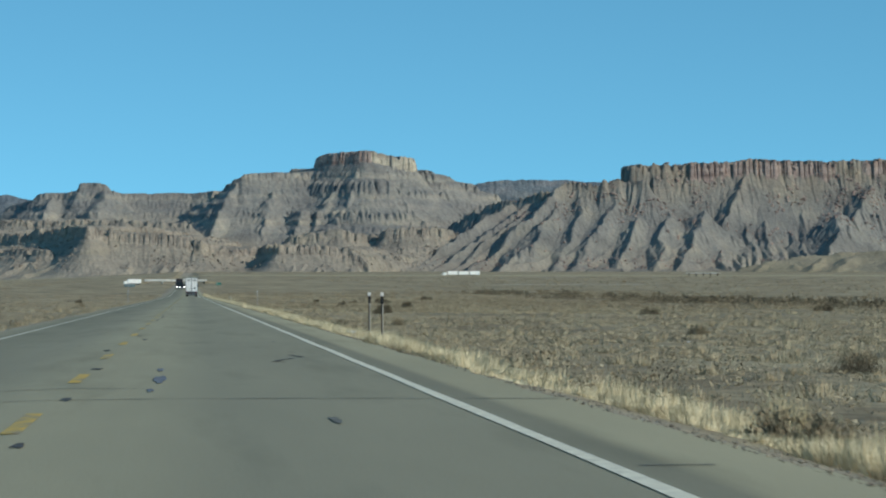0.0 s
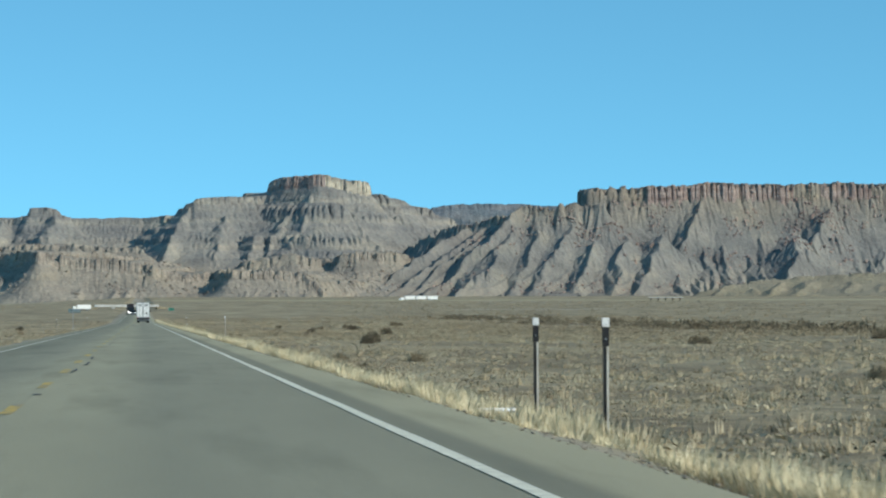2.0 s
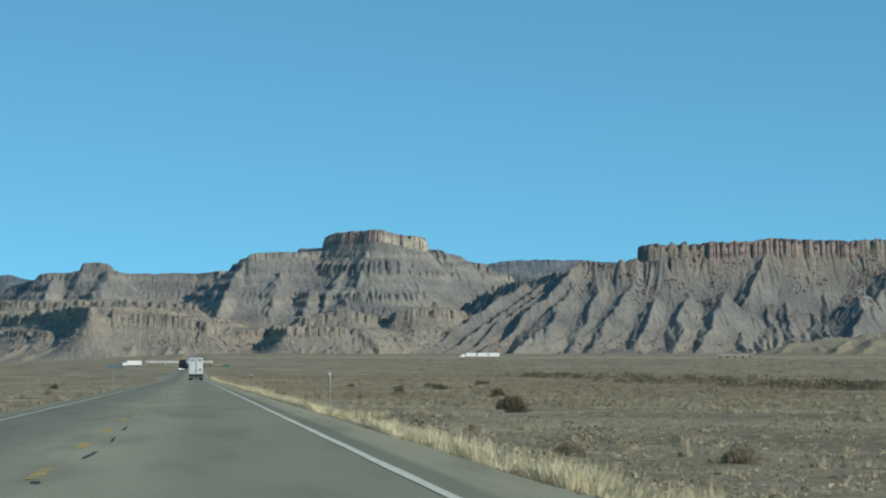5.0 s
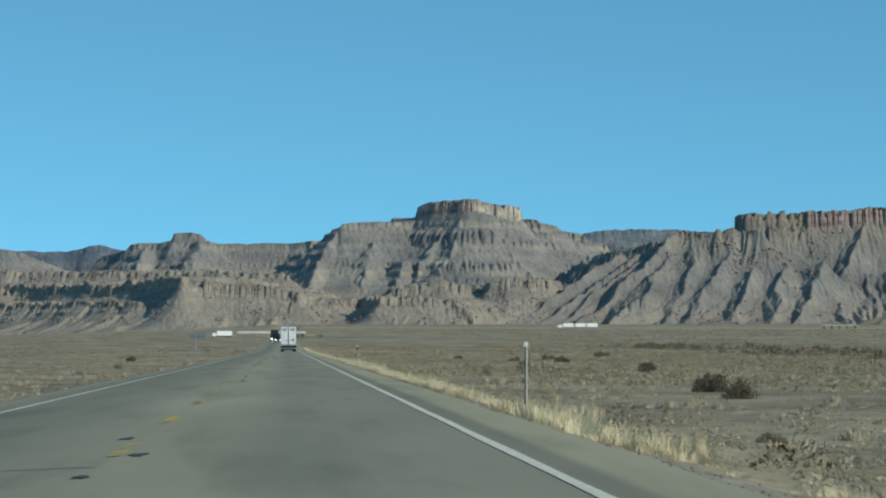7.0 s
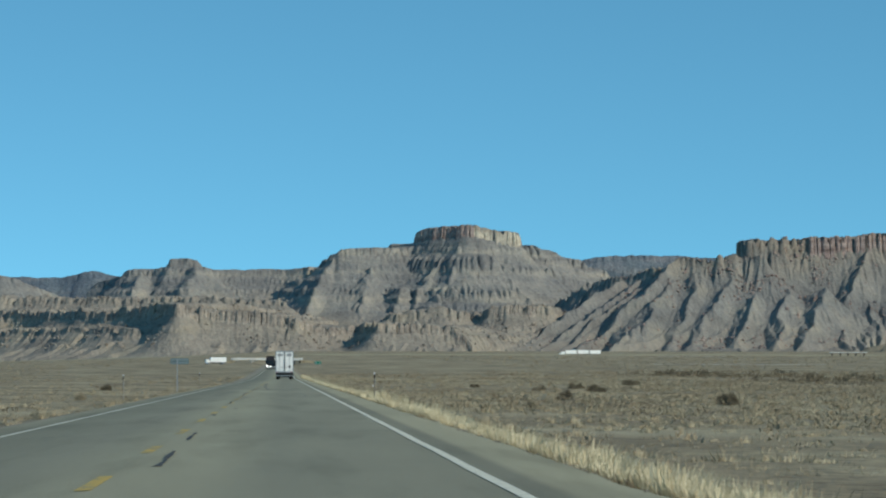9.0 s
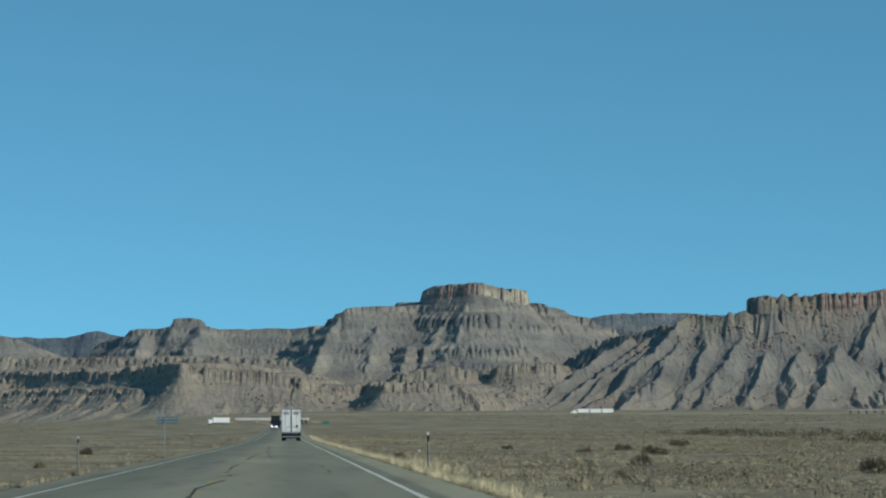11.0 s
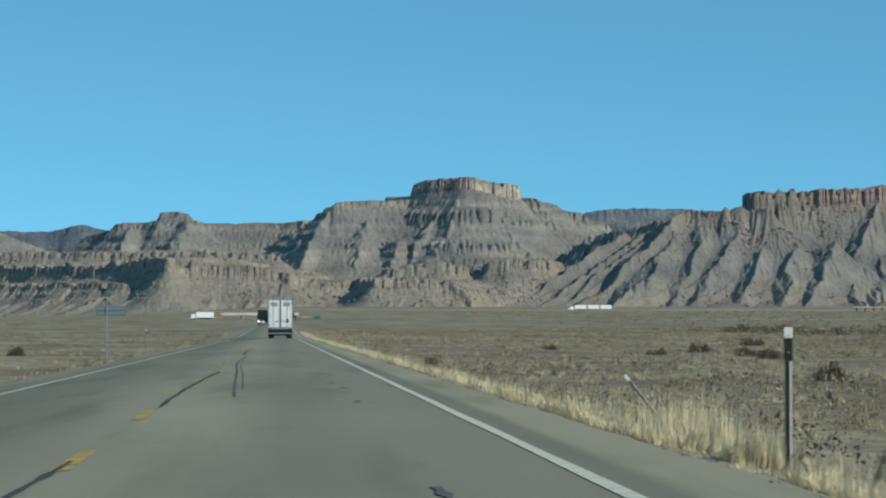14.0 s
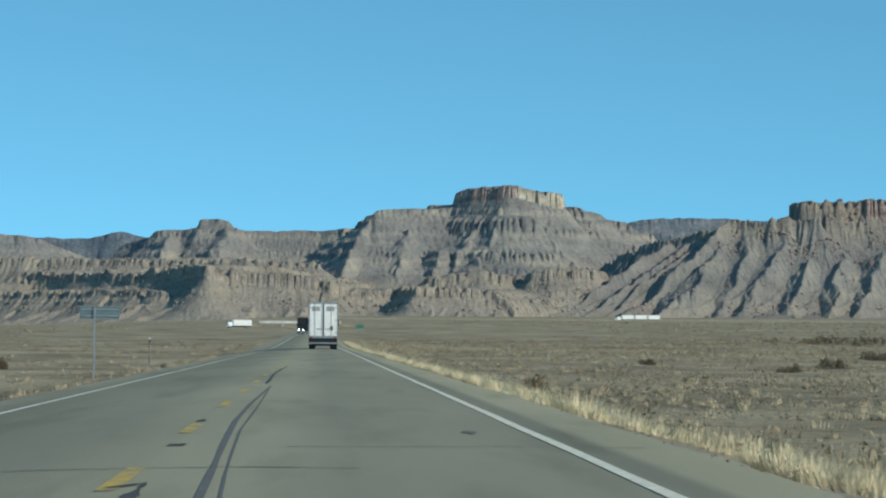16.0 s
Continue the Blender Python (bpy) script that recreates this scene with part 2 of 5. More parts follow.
def box(x0, x1, y0, y1, z0, z1, bevel=0.0, bm=None):
    bm = bm or bmesh.new()
    r = bmesh.ops.create_cube(bm, size=1.0, matrix=Matrix.Translation(((x0 + x1) / 2, (y0 + y1) / 2, (z0 + z1) / 2))
                              @ Matrix.Diagonal((x1 - x0, y1 - y0, z1 - z0, 1)))
    if bevel:
        es = list({e for v in r["verts"] for e in v.link_edges})
        bmesh.ops.bevel(bm, geom=es, offset=bevel, segments=2, affect="EDGES")
    return bm


def tube(p, q, r0, r1=None, n=10, bm=None):
    bm = bm or bmesh.new()
    p, q = Vector(p), Vector(q)
    turn = (q - p).to_track_quat("Z", "Y").to_matrix().to_4x4()
    bmesh.ops.create_cone(bm, cap_ends=True, segments=n, radius1=r0, radius2=r0 if r1 is None else r1, depth=(q - p).length,
                          matrix=Matrix.Translation((p + q) / 2) @ turn)
    return bm


def thing(name, m, label, category, group=""):
    ob = new(name)
    ob.matrix_basis = m
    return tagged(ob, label, category, group)


TABLE = np.random.RandomState(7).rand(256, 256)


def vnoise(x, y, seed=0):
    """Smooth value noise on a lattice, 0 to 1."""
    x, y = x + seed * 17.31, y + seed * 9.77
    xi, yi = np.floor(x).astype(int), np.floor(y).astype(int)
    fx, fy = x - xi, y - yi
    fx, fy = fx * fx * (3 - 2 * fx), fy * fy * (3 - 2 * fy)
    a, b = TABLE[xi % 256, yi % 256], TABLE[(xi + 1) % 256, yi % 256]
    c, d = TABLE[xi % 256, (yi + 1) % 256], TABLE[(xi + 1) % 256, (yi + 1) % 256]
    return (a + (b - a) * fx) * (1 - fy) + (c + (d - c) * fx) * fy


def fbm(x, y, seed=0, octaves=4):
    s, amp, tot = 0, 1.0, 0.0
    for k in range(octaves):
        s = s + amp * vnoise(x * 2 ** k, y * 2 ** k, seed + k)
        tot += amp
        amp *= 0.5
    return s / tot


def grid_faces(nx, ny):
    i = np.arange(nx * ny).reshape(ny, nx)
    return np.stack([i[:-1, :-1], i[:-1, 1:], i[1:, 1:], i[1:, :-1]], -1).reshape(-1, 4)


# ---- ground ----
def plain_height(x, y):
    """Height of the desert plain, without the road's bank."""
    far = np.interp(y, [0, 600, 1000, 1600, 2500, 4250, 5400], [-1.2, -1.3, 0.6, 6.0, 14.5, 30.0, 42.0])
    left = np.clip((-x - 10) / 260, 0, 1)
    far = np.where(far > 0, far * (1 - 0.48 * left), far)
    return far + 0.5 * (fbm(x / 40, y / 60, 3) - 0.5)


def road_level(y):
    return np.interp(y, [0, 700, 1000, 1400, 2000, 6000], [0, 0, 1.4, 4.0, 8.5, 45])


def ground_height(x, y):
    w = np.where(x > 0, np.clip((x - 3.4) / 7.0, 0, 1), np.clip((-x - 6.0) / 7.0, 0, 1))
    w = w * w * (3 - 2 * w)
    bank = road_level(y) - np.where(x > 0, 0.10, 0.25) - 0.10 * np.clip(np.where(x > 0, x - 3.2, -x - 5.8), 0, 2)
    inside = (x < 3.3) & (x > -5.9)
    return np.where(inside, road_level(y) - 0.3, bank * (1 - w) + plain_height(x, y) * w)


gx = np.concatenate([np.linspace(-2600, -400, 24), np.linspace(-370, -50, 50), np.linspace(-48, -8, 41), np.linspace(-7.2, 9, 28),
                     np.linspace(10, 50, 41), np.linspace(52, 400, 90), np.linspace(430, 3200, 50)])
gy = np.concatenate([np.linspace(-2600, -60, 22), np.linspace(-50, 800, 284), np.linspace(810, 2600, 160), np.linspace(2640, 5600, 60)])
GX, GY = np.meshgrid(gx, gy)
GZ = ground_height(GX, GY)
ground = mesh_ob("ground", np.stack([GX, GY, GZ], -1).reshape(-1, 3), grid_faces(len(gx), len(gy)), SOIL, smooth=True)
tagged(ground, "dry tan desert soil with gravelly patches", "ground", kind="structure")

# ---- road ----
WHITE_X, YELLOW_X, LEFT_X = 2.15, -1.50, -4.86


def crown(x):
    return -0.048 * np.maximum(YELLOW_X - x, 0)


def road_z(x, y):
    return crown(x) + road_level(y)


def ribbon(name, xs_of_y, ys, material, lift, parent=None, smooth=True):
    """A strip lying on the road: xs_of_y(y) gives its left and right edges."""
    v = []
    for y in ys:
        a, b = xs_of_y(y)
        for x in (a, b):
            v.append((x, y, road_z(x, y) + lift))
    return mesh_ob(name, v, grid_faces(2, len(ys)), material, parent, smooth)


rx = np.array([-5.95, -5.9, -5.15, -3.3, -1.47, 0.4, 2.19, 3.28, 3.36])
ry = np.concatenate([np.arange(-150, 0, 6.0), np.arange(0, 480, 0.8), np.arange(480, 1000, 6.0), np.arange(1000, 2300, 25.0)])
RX, RY = np.meshgrid(rx, ry)
RZ = crown(RX) + road_level(RY)
edge = 0.26 * (fbm(RY / 3.1, RY * 0 + 5, 11, 3) - 0.5) + 0.05 * (vnoise(RY / 0.9, RY * 0 + 2, 13) - 0.5)
RX[:, -1] += edge[:, -1]
RX[:, -2] += edge[:, -2]
RZ[:, 0] -= 0.35
RZ[:, -1] -= 0.35
road = mesh_ob("road", np.stack([RX, RY, RZ], -1).reshape(-1, 3), grid_faces(len(rx), len(ry)), ASPHALT)
tagged(road, "worn grey asphalt two-lane highway with sealed cracks", "road", kind="structure")


def edge_line(x, w, seed):
    ys = np.concatenate([np.arange(-100, 700, 1.5), np.arange(700, 2200, 20.0)])
    return ribbon("edge_line", lambda y: (x - w / 2 + 0.006 * math.sin(y * 0.4 + seed), x + w / 2 + 0.006 * math.sin(y * 0.55 + seed)), ys,
                  WHITE_PAINT, 0.006)


for x, s in ((WHITE_X, 0), (LEFT_X, 2)):
    tagged(edge_line(x, 0.12, s), "worn white painted road edge line", "road marking", kind="structure")

DASH_Y0 = 9.2
for k in range(90):
    y0 = DASH_Y0 + 11.67 * k
    ob = ribbon("centre_dash", lambda y: (YELLOW_X - 0.07, YELLOW_X + 0.07), np.linspace(y0, y0 + 3.5, 4), YELLOW_PAINT, 0.006)
    tagged(ob, "worn yellow painted centre line dash", "road marking", group="yellow centre line dashes", kind="structure")


def streak(name, pts, width, material, lift, seed=0, ragged=True):
    """A wavering strip along a line of (x, y) on the road."""
    v = []
    for (ax, ay), (bx, by) in zip(pts[:-1], pts[1:]):
        n = max(7, int(math.hypot(bx - ax, by - ay) / 0.4))
        for k in range(n):
            f = k / n
            x, y = ax + (bx - ax) * f, ay + (by - ay) * f
            wob = (float(vnoise(np.array(y * 0.7), np.array(x), seed)) - 0.5) * 0.5 * width
            w = width * (0.15 + 1.5 * float(vnoise(np.array(y * 3.7), np.array(x * 3), seed + 4)) ** 1.5) / 2
            if not ragged:
                wob, w = 0.0, width * (0.75 + 0.5 * float(vnoise(np.array(y * 0.3), np.array(x), seed))) / 2
            v += [(x - w + wob, y, float(road_z(x, y)) + lift), (x + w + wob, y, float(road_z(x, y)) + lift)]
    return mesh_ob(name, v, grid_faces(2, len(v) // 2), material)


def cross_crack(y, x0, x1, seed):
    v = []
    for k in range(25):
        x = x0 + (x1 - x0) * k / 24
        yy = y + (float(vnoise(np.array(x * 1.1), np.array(y), seed)) - 0.5) * 0.5
        w = 0.008 + 0.035 * float(vnoise(np.array(x * 3.0), np.array(y), seed + 2))
        v += [(x, yy + w, float(road_z(x, y)) + 0.005), (x, yy - w, float(road_z(x, y)) + 0.005)]
    return mesh_ob("crack", v, grid_faces(2, 25), TAR)


CRACKS = [[(-1.32, 124.5), (-1.27, 119.6)], [(-1.24, 115.2), (-1.25, 110.4)], [(-1.32, 106.1), (-1.34, 101.5)], [(-1.22, 177.5), (-1.20, 173.6)], [(-1.19, 168.6), (-1.18, 164.2)], [(-1.20, 159.2), (-1.26, 155.6)],
          [(-1.50, 406.3), (-1.28, 407.0), (-1.40, 397.5), (-1.46, 388.2), (-1.48, 382.8), (-1.44, 375.5)],
          [(-1.24, 266.3), (-1.21, 260.8)], [(-1.17, 255.1), (-1.13, 248.6)], [(-1.52, 360.8), (-1.6, 352.4), (-1.55, 347.5)],
          [(1.42, 49.0), (1.60, 48.5)], [(1.34, 46.4), (1.52, 44.6)], [(1.30, 44.0), (1.10, 43.0), (1.0, 42.2), (1.16, 41.6)], [(-1.3, 328.6), (-1.6, 319.6), (-1.45, 310.7)], [(-1.2, 450.1), (-1.3, 468.0), (-1.15, 489.9)]]
for k, pts in enumerate(CRACKS):
    tagged(streak("sealed_crack", pts, 0.08, TAR, 0.008, k), "black tar sealing along a crack in the asphalt", "road crack", kind="structure")
SPOTS = [(-1.35, 19.2), (-1.37, 27.5), (-1.43, 38.3), (-1.63, 50.8), (0.9, 22.9), (-1.5, 191.7), (-1.66, 201.1), (-1.3, 196.2), (1.44, 58.7), (-1.15, 61.7), (-1.43, 87.1),
         (-1.35, 66.7), (-1.5, 341.5), (-1.3, 335.6), (0.4, 337.5), (-1.4, 414.2), (-1.5, 422.2), (-1.1, 298.7), (-1.4, 286.8), (-1.5, 221.0), (-1.2, 139.4), (-1.4, 148.4), (0.7, 402.3), (1.5, 418.2), (1.02, 404.0), (1.08, 399.3), (1.18, 388.2), (1.04, 392.8), (1.16, 379.0)]
def tar_blob(x, y, wide, long, material, seed):
    """A flat smear with a ragged outline."""
    r = np.random.RandomState(seed)
    ring = 26
    rad = 0.45 + 0.75 * vnoise(np.arange(ring) * 0.55, np.zeros(ring), seed) + 0.35 * (r.rand(ring) - 0.5)
    rad[-2:] = (rad[-2:] + rad[0]) / 2
    a = np.arange(ring) * 2 * np.pi / ring
    px, py = x + wide * rad * np.cos(a), y + long * rad * np.sin(a) + 0.4 * wide * np.sin(3 * a)
    v = [(x, y, float(road_z(x, y)) + 0.007)] + [(px[k], py[k], float(road_z(px[k], py[k])) + 0.007) for k in range(ring)]
    return mesh_ob("tar_patch", v, [(0, 1 + k, 1 + (k + 1) % ring) for k in range(ring)], material)


for k, (x, y) in enumerate(SPOTS):
    old = x > 0
    tagged(tar_blob(x, y, 0.055 + 0.012 * (k % 4), 0.38 + 0.09 * (k % 5), STAIN if old else TAR, 40 + k), "dark old oil stain on the asphalt" if old else "small black tar patch on the asphalt",
           "oil stain" if old else "tar patch", group="oil stains on the road" if old else "tar patches on the road", kind="structure")
BLUE_STAIN = plain("blue grey spilt paint", (0.168, 0.177, 0.198), 0.7, wear=0.35)
for k, (x, y, w, l) in enumerate([(-0.60, 37.8, 0.05, 0.9), (-0.57, 33.7, 0.085, 1.7), (-0.63, 30.0, 0.045, 0.8)]):
    tagged(tar_blob(x, y, w, l, BLUE_STAIN, 90 + k), "dark blue grey spill on the asphalt", "oil stain", group="blue spills on the road", kind="structure")
for k, (y, x0, x1) in enumerate([(16.7, 2.34, 2.78), (27.4, -5.3, 3.2), (30.7, -2.6, -0.62), (58, -4.8, 1.0), (93, -1.2, 3.1), (131, -5.1, 3.2), (166, -4.9, 0), (193.5, -5.0, -1.5), (231, -1, 3.2),
                                 (268, -5, 3), (309, -2, 3.2), (339.2, -1.3, 2.1), (355, -1.4, 0.3), (378, -5.0, 2.2), (396, -1.6, 3.2), (409.5, -5.1, 0.2), (414, -0.4, 2.9), (433, -5, 1.5)]):
    tagged(cross_crack(y, x0, x1, k), "thin dark crack across the asphalt", "road crack", kind="structure")
for k, pts in enumerate([[(1.04, 357.0), (1.09, 350.5)], [(1.12, 345.8), (1.15, 342.0), (1.10, 339.6)]]):
    tagged(streak("sealed_crack", pts, 0.085, TYRE_MARK, 0.008, 95 + k), "faded dark patch along a crack in the asphalt", "road crack", kind="structure")
tagged(streak("tyre_mark", [(-1.07, 447.8), (-1.12, 431.1), (-1.10, 422.2), (-1.0, 414.5), (-0.92, 409.6), (-0.86, 405.2), (-0.77, 396.3), (-0.64, 385.5), (-0.58, 381.5)], 0.055, TYRE_MARK, 0.005, 70, False),
       "curved dark tyre mark on the asphalt", "tyre mark", kind="structure")
tagged(streak("tyre_mark", [(-1.05, 444.1), (-0.97, 427.2), (-0.95, 418.8), (-0.86, 412.4), (-0.79, 408.2), (-0.72, 404.8), (-0.63, 396.3), (-0.52, 387.5)], 0.022, TYRE_MARK, 0.005, 71, False),
       "thin curved dark tyre mark on the asphalt", "tyre mark", kind="structure")


def flat_patch(name, x, y, rx, ry, material, label, seed):
    v = [(x, y, float(ground_height(np.array([x]), np.array([y]))[0]) + 0.12)]
    for k in range(48):
        a = 2 * math.pi * k / 48
        r = 0.55 + 0.9 * float(vnoise(np.array(k * 0.35), np.array(seed * 1.0), seed))
        px, py = x + rx * r * math.cos(a), y + ry * r * math.sin(a)
        v.append((px, py, float(ground_height(np.array([px]), np.array([py]))[0]) + 0.12))
    f = [(0, 1 + k, 1 + (k + 1) % 48) for k in range(48)]
    return tagged(mesh_ob(name, v, f, material, smooth=True), label, "ground", kind="structure")


ALKALI = plain("pale alkali soil", (0.47, 0.43, 0.345), 1.0, wear=0.35, scale=0.15)
flat_patch("alkali_flat", 120, 1010, 12, 30, ALKALI, "pale crusted alkali soil on the plain", 1)
flat_patch("alkali_flat", 185, 1415, 42, 14, ALKALI, "pale crusted alkali soil on the plain", 2)
flat_patch("alkali_flat", 288, 2250, 34, 30, ALKALI, "pale crusted alkali soil on the plain", 3)


def interstate():
    pts = [(1700, 2300), (900, 2400), (480, 2470), (209, 2528), (60, 2570), (-250, 2660), (-900, 2800)]
    v = []
    for (ax, ay), (bx, by) in zip(pts[:-1], pts[1:]):
        for k in range(20):
            f = k / 20
            x, y = ax + (bx - ax) * f, ay + (by - ay) * f
            z = float(ground_height(np.array([x]), np.array([y]))[0])
            v += [(x, y - 16, z - 1.2), (x, y - 7, z + 0.6), (x, y + 7, z + 0.6), (x, y + 16, z - 1.2)]
    ob = mesh_ob("interstate_road", v, grid_faces(4, len(v) // 4), ASPHALT)
    tagged(ob, "far interstate highway on a low bank", "road", kind="structure")


interstate()


def landform_grid(x0, x1, y0, y1, step):
    xs, ys = np.arange(x0, x1 + step, step), np.arange(y0, y1 + step, step)
    return np.meshgrid(xs, ys)


def crest_field(X, Y, pts):
    """Nearest place on a crest line: distance, in front (+) or behind (-), way along, and the crest's height there."""
    best = np.full(X.shape, 1e9)
    along, height, sign = np.zeros(X.shape), np.zeros(X.shape), np.ones(X.shape)
    best_perp = np.zeros(X.shape)
    run = 0.0
    for (ax, ay, az), (bx, by, bz) in zip(pts[:-1], pts[1:]):
        dx, dy = bx - ax, by - ay
        ln = math.hypot(dx, dy)
        raw = ((X - ax) * dx + (Y - ay) * dy) / ln ** 2
        t = np.clip(raw, 0, 1)
        past = (raw < 0) if run == 0.0 else (raw > 1) if (bx, by, bz) == tuple(pts[-1]) else np.zeros(X.shape, bool)
        d = np.hypot(X - ax - t * dx, Y - ay - t * dy)
        side = (X - ax) * dy - (Y - ay) * dx          # right of the line: in front
        perp = np.abs(side) / ln
        near = (d < best - 1e-6) | ((d < best + 1e-6) & (perp > best_perp))
        best_perp = np.where(near, perp, best_perp)
        best = np.where(near, d, best)
        along = np.where(near, run + t * ln, along)
        height = np.where(near, az + t * (bz - az), height)
        sign = np.where(near, np.where((side >= 0) | past, 1.0, -1.0), sign)
        run += ln
    return best, sign, along, height


def blocks(u, width, seed):
    """Upright blocks of uneven width along a wall: a random number for each, and how near the joint is, 0 to 1."""
    t = u / width + 0.9 * vnoise(u / width / 1.6, u * 0, seed)
    i = np.floor(t).astype(int)
    return TABLE[i % 256, (seed * 37) % 256], np.abs(t - i - 0.5) * 2


def profile(q, curve):
    return q * (1 - curve * q) / (1 - curve)


def scarp(X, Y, pts, base, cap, slope, seed, plateau=60.0, back_slope=0.8, ledges=(), cap_rough=5.0, curve=0.42, jag=2.4, fin=11.0, fade=9.0):
    """A cliff under a crest line: blocky cap, concave slope, foot at base. Returns heights and the cap's mask."""
    d, sign, u, H = crest_field(X, Y, pts)
    behind = sign < 0
    d = np.where(behind, np.maximum(0, d - plateau) * back_slope / slope, d)
    b1, j1 = blocks(u, fin, seed + 5)
    b2, j2 = blocks(u, fin * 2.6, seed + 6)
    cols = cap_rough * ((b1 - 0.5) + 1.3 * (b2 - 0.5) + 0.55 * np.clip((j1 - 0.72) / 0.2, 0, 1) + 0.8 * np.clip((j2 - 0.86) / 0.1, 0, 1) - 0.25)
    dc = d + np.where(behind, 0, cols)
    top, _ = blocks(u, fin * 1.3, seed + 8)
    Hc = H + (top - 0.5) * jag + (vnoise(u / 4.2, d * 0, seed + 9) - 0.5) * jag * 0.6
    capf = np.clip(dc / (cap * 0.20 + 0.5), 0, 1)
    Ht = np.maximum(H - cap - base, 5.0)
    dt = np.maximum(d + np.where(behind, 0, cols) * np.clip(1 - d / fade, 0, 1) - cap * 0.2, 0)      # the blocks fade out below the cap
    q = np.clip(dt * slope / Ht, 0, 1)
    fall = profile(q, curve)
    for at, deep in ledges:                                   # steeper bands of harder rock
        bl, jl = blocks(u, fin * 1.6, seed + 14)
        lq = at + 0.05 * (vnoise(u / 90, d * 0, seed + 13) - 0.5) + 0.025 * (bl - 0.5) + 0.02 * np.clip((jl - 0.7) / 0.3, 0, 1)
        hard = deep * np.clip(2.2 * vnoise(u / 70, d * 0, seed + 15) - 0.35, 0.1, 1.2)
        fall = fall + hard * (1 / (1 + np.exp(-(q - lq) * 120)) - np.clip((q - lq + 0.12) / 0.24, 0, 1))
    z = Hc - cap * capf - Ht * fall
    z = np.where(q >= 1, -60.0, z)
    return z, (capf > 0.02) & (capf < 0.999) & (~behind)


def spur(X, Y, Z, a, b, left, right, bulge, seed):
    """Raises Z to a ridge that runs down from a to b, with its own slopes on its left and right flank as seen from the road."""
    (ax, ay, az), (bx, by, bz) = a, b
    m = 70.0
    ix = np.where((X[0] > min(ax, bx) - m) & (X[0] < max(ax, bx) + m))[0]
    iy = np.where((Y[:, 0] > min(ay, by) - m) & (Y[:, 0] < max(ay, by) + m))[0]
    if len(ix) < 2 or len(iy) < 2:
        return
    s = (slice(iy[0], iy[-1] + 1), slice(ix[0], ix[-1] + 1))
    x, y = X[s], Y[s]
    x = x + 22 * (fbm(x / 38, y / 38, seed, 2) - 0.5) + 8 * (fbm(x / 12, y / 12, seed + 3, 2) - 0.5)
    dx, dy = bx - ax, by - ay
    ln = math.hypot(dx, dy)
    t = ((x - ax) * dx + (y - ay) * dy) / ln ** 2
    side = ((x - ax) * dy - (y - ay) * dx) / ln              # to the left flank when positive
    tc = np.clip(t, 0, 1)
    d = np.hypot(side, (t - tc) * ln)
    steep = np.where(side > 0, right, left) * (0.85 + 0.3 * vnoise(tc * 6, side * 0, seed + 7))
    crest = az + (bz - az) * tc + bulge * np.sin(np.pi * tc) + 2.5 * (vnoise(tc * ln / 9, tc * 0, seed + 9) - 0.5)
    z = crest - steep * np.maximum(d - 1.0, 0) * (1 - 0.0035 * np.minimum(d, 60)) - np.where(t < 0, 0.5 * d, 0)
    Z[s] = np.maximum(Z[s], z)


def shaded_ridge(X, Y, Z, a, b, left, right, seed):
    """Raises Z to a ridge that runs down from a to b across the slope; its flanks fall away to the two sides along the cliff."""
    (ax, ay, az), (bx, by, bz) = a, b
    x = X + 26 * (fbm(X / 45, Y / 45, seed, 2) - 0.5) + 11 * (fbm(X / 14, Y / 14, seed + 3, 3) - 0.5)
    t = (ay - Y) / (ay - by)
    tc = np.clip(t, 0, 1)
    off = x - (ax + (bx - ax) * np.clip(t, 0, 1.25))
    z = az + (bz - az) * tc + 3.0 * np.sin(np.pi * tc) - np.where(t < 0, 0.9 * (Y - ay), 0) - np.where(t > 1, 0.55 * (by - Y), 0)
    z = z + 3.0 * (vnoise(tc * 14, tc * 0, seed + 9) - 0.5) - np.where(off < 0, left, right) * np.maximum(np.abs(off) - 1.5, 0)
    np.maximum(Z, np.where(np.abs(off) < 75, z, -60.0), out=Z)


def spur_row(X, Y, Z, pts, base, cap, slope, seed, gap, high=(0.05, 0.5), toe=(0.75, 1.0), lean=-0.25, curve=0.42, left=(0.8, 1.3), right=(0.6, 0.9), bulge=2.0):
    """Ridges of uneven size side by side all along a slope under a crest line."""
    r = np.random.RandomState(seed)
    P = np.array(pts, float)
    run = np.concatenate([[0], np.cumsum(np.hypot(*np.diff(P[:, :2], axis=0).T))])
    u = gap * r.rand()
    while u < run[-1]:
        k = min(np.searchsorted(run, u, "right") - 1, len(P) - 2)
        f = (u - run[k]) / (run[k + 1] - run[k])
        c = P[k] + f * (P[k + 1] - P[k])
        w = (P[k + 1] - P[k])[:2] / (run[k + 1] - run[k])
        out = np.array([w[1], -w[0]])
        Ht = max(c[2] - cap - base, 5.0)
        q0, q1 = high[0] + (high[1] - high[0]) * r.rand(), toe[0] + (toe[1] - toe[0]) * r.rand()
        ends = []
        for q, l in ((q0, 0.0), (q1, lean + 0.5 * (r.rand() - 0.5))):
            reach = q * Ht / slope + cap * 0.2
            p = c[:2] + out * reach + w * l * (q1 - q0) * Ht / slope
            ends.append((p[0], p[1], c[2] - cap - Ht * profile(q, curve) + 1.0))
        spur(X, Y, Z, ends[0], ends[1], left[0] + (left[1] - left[0]) * r.rand(), right[0] + (right[1] - right[0]) * r.rand(), bulge, seed + int(u) % 90)
        u += gap * (0.45 + 1.1 * r.rand())


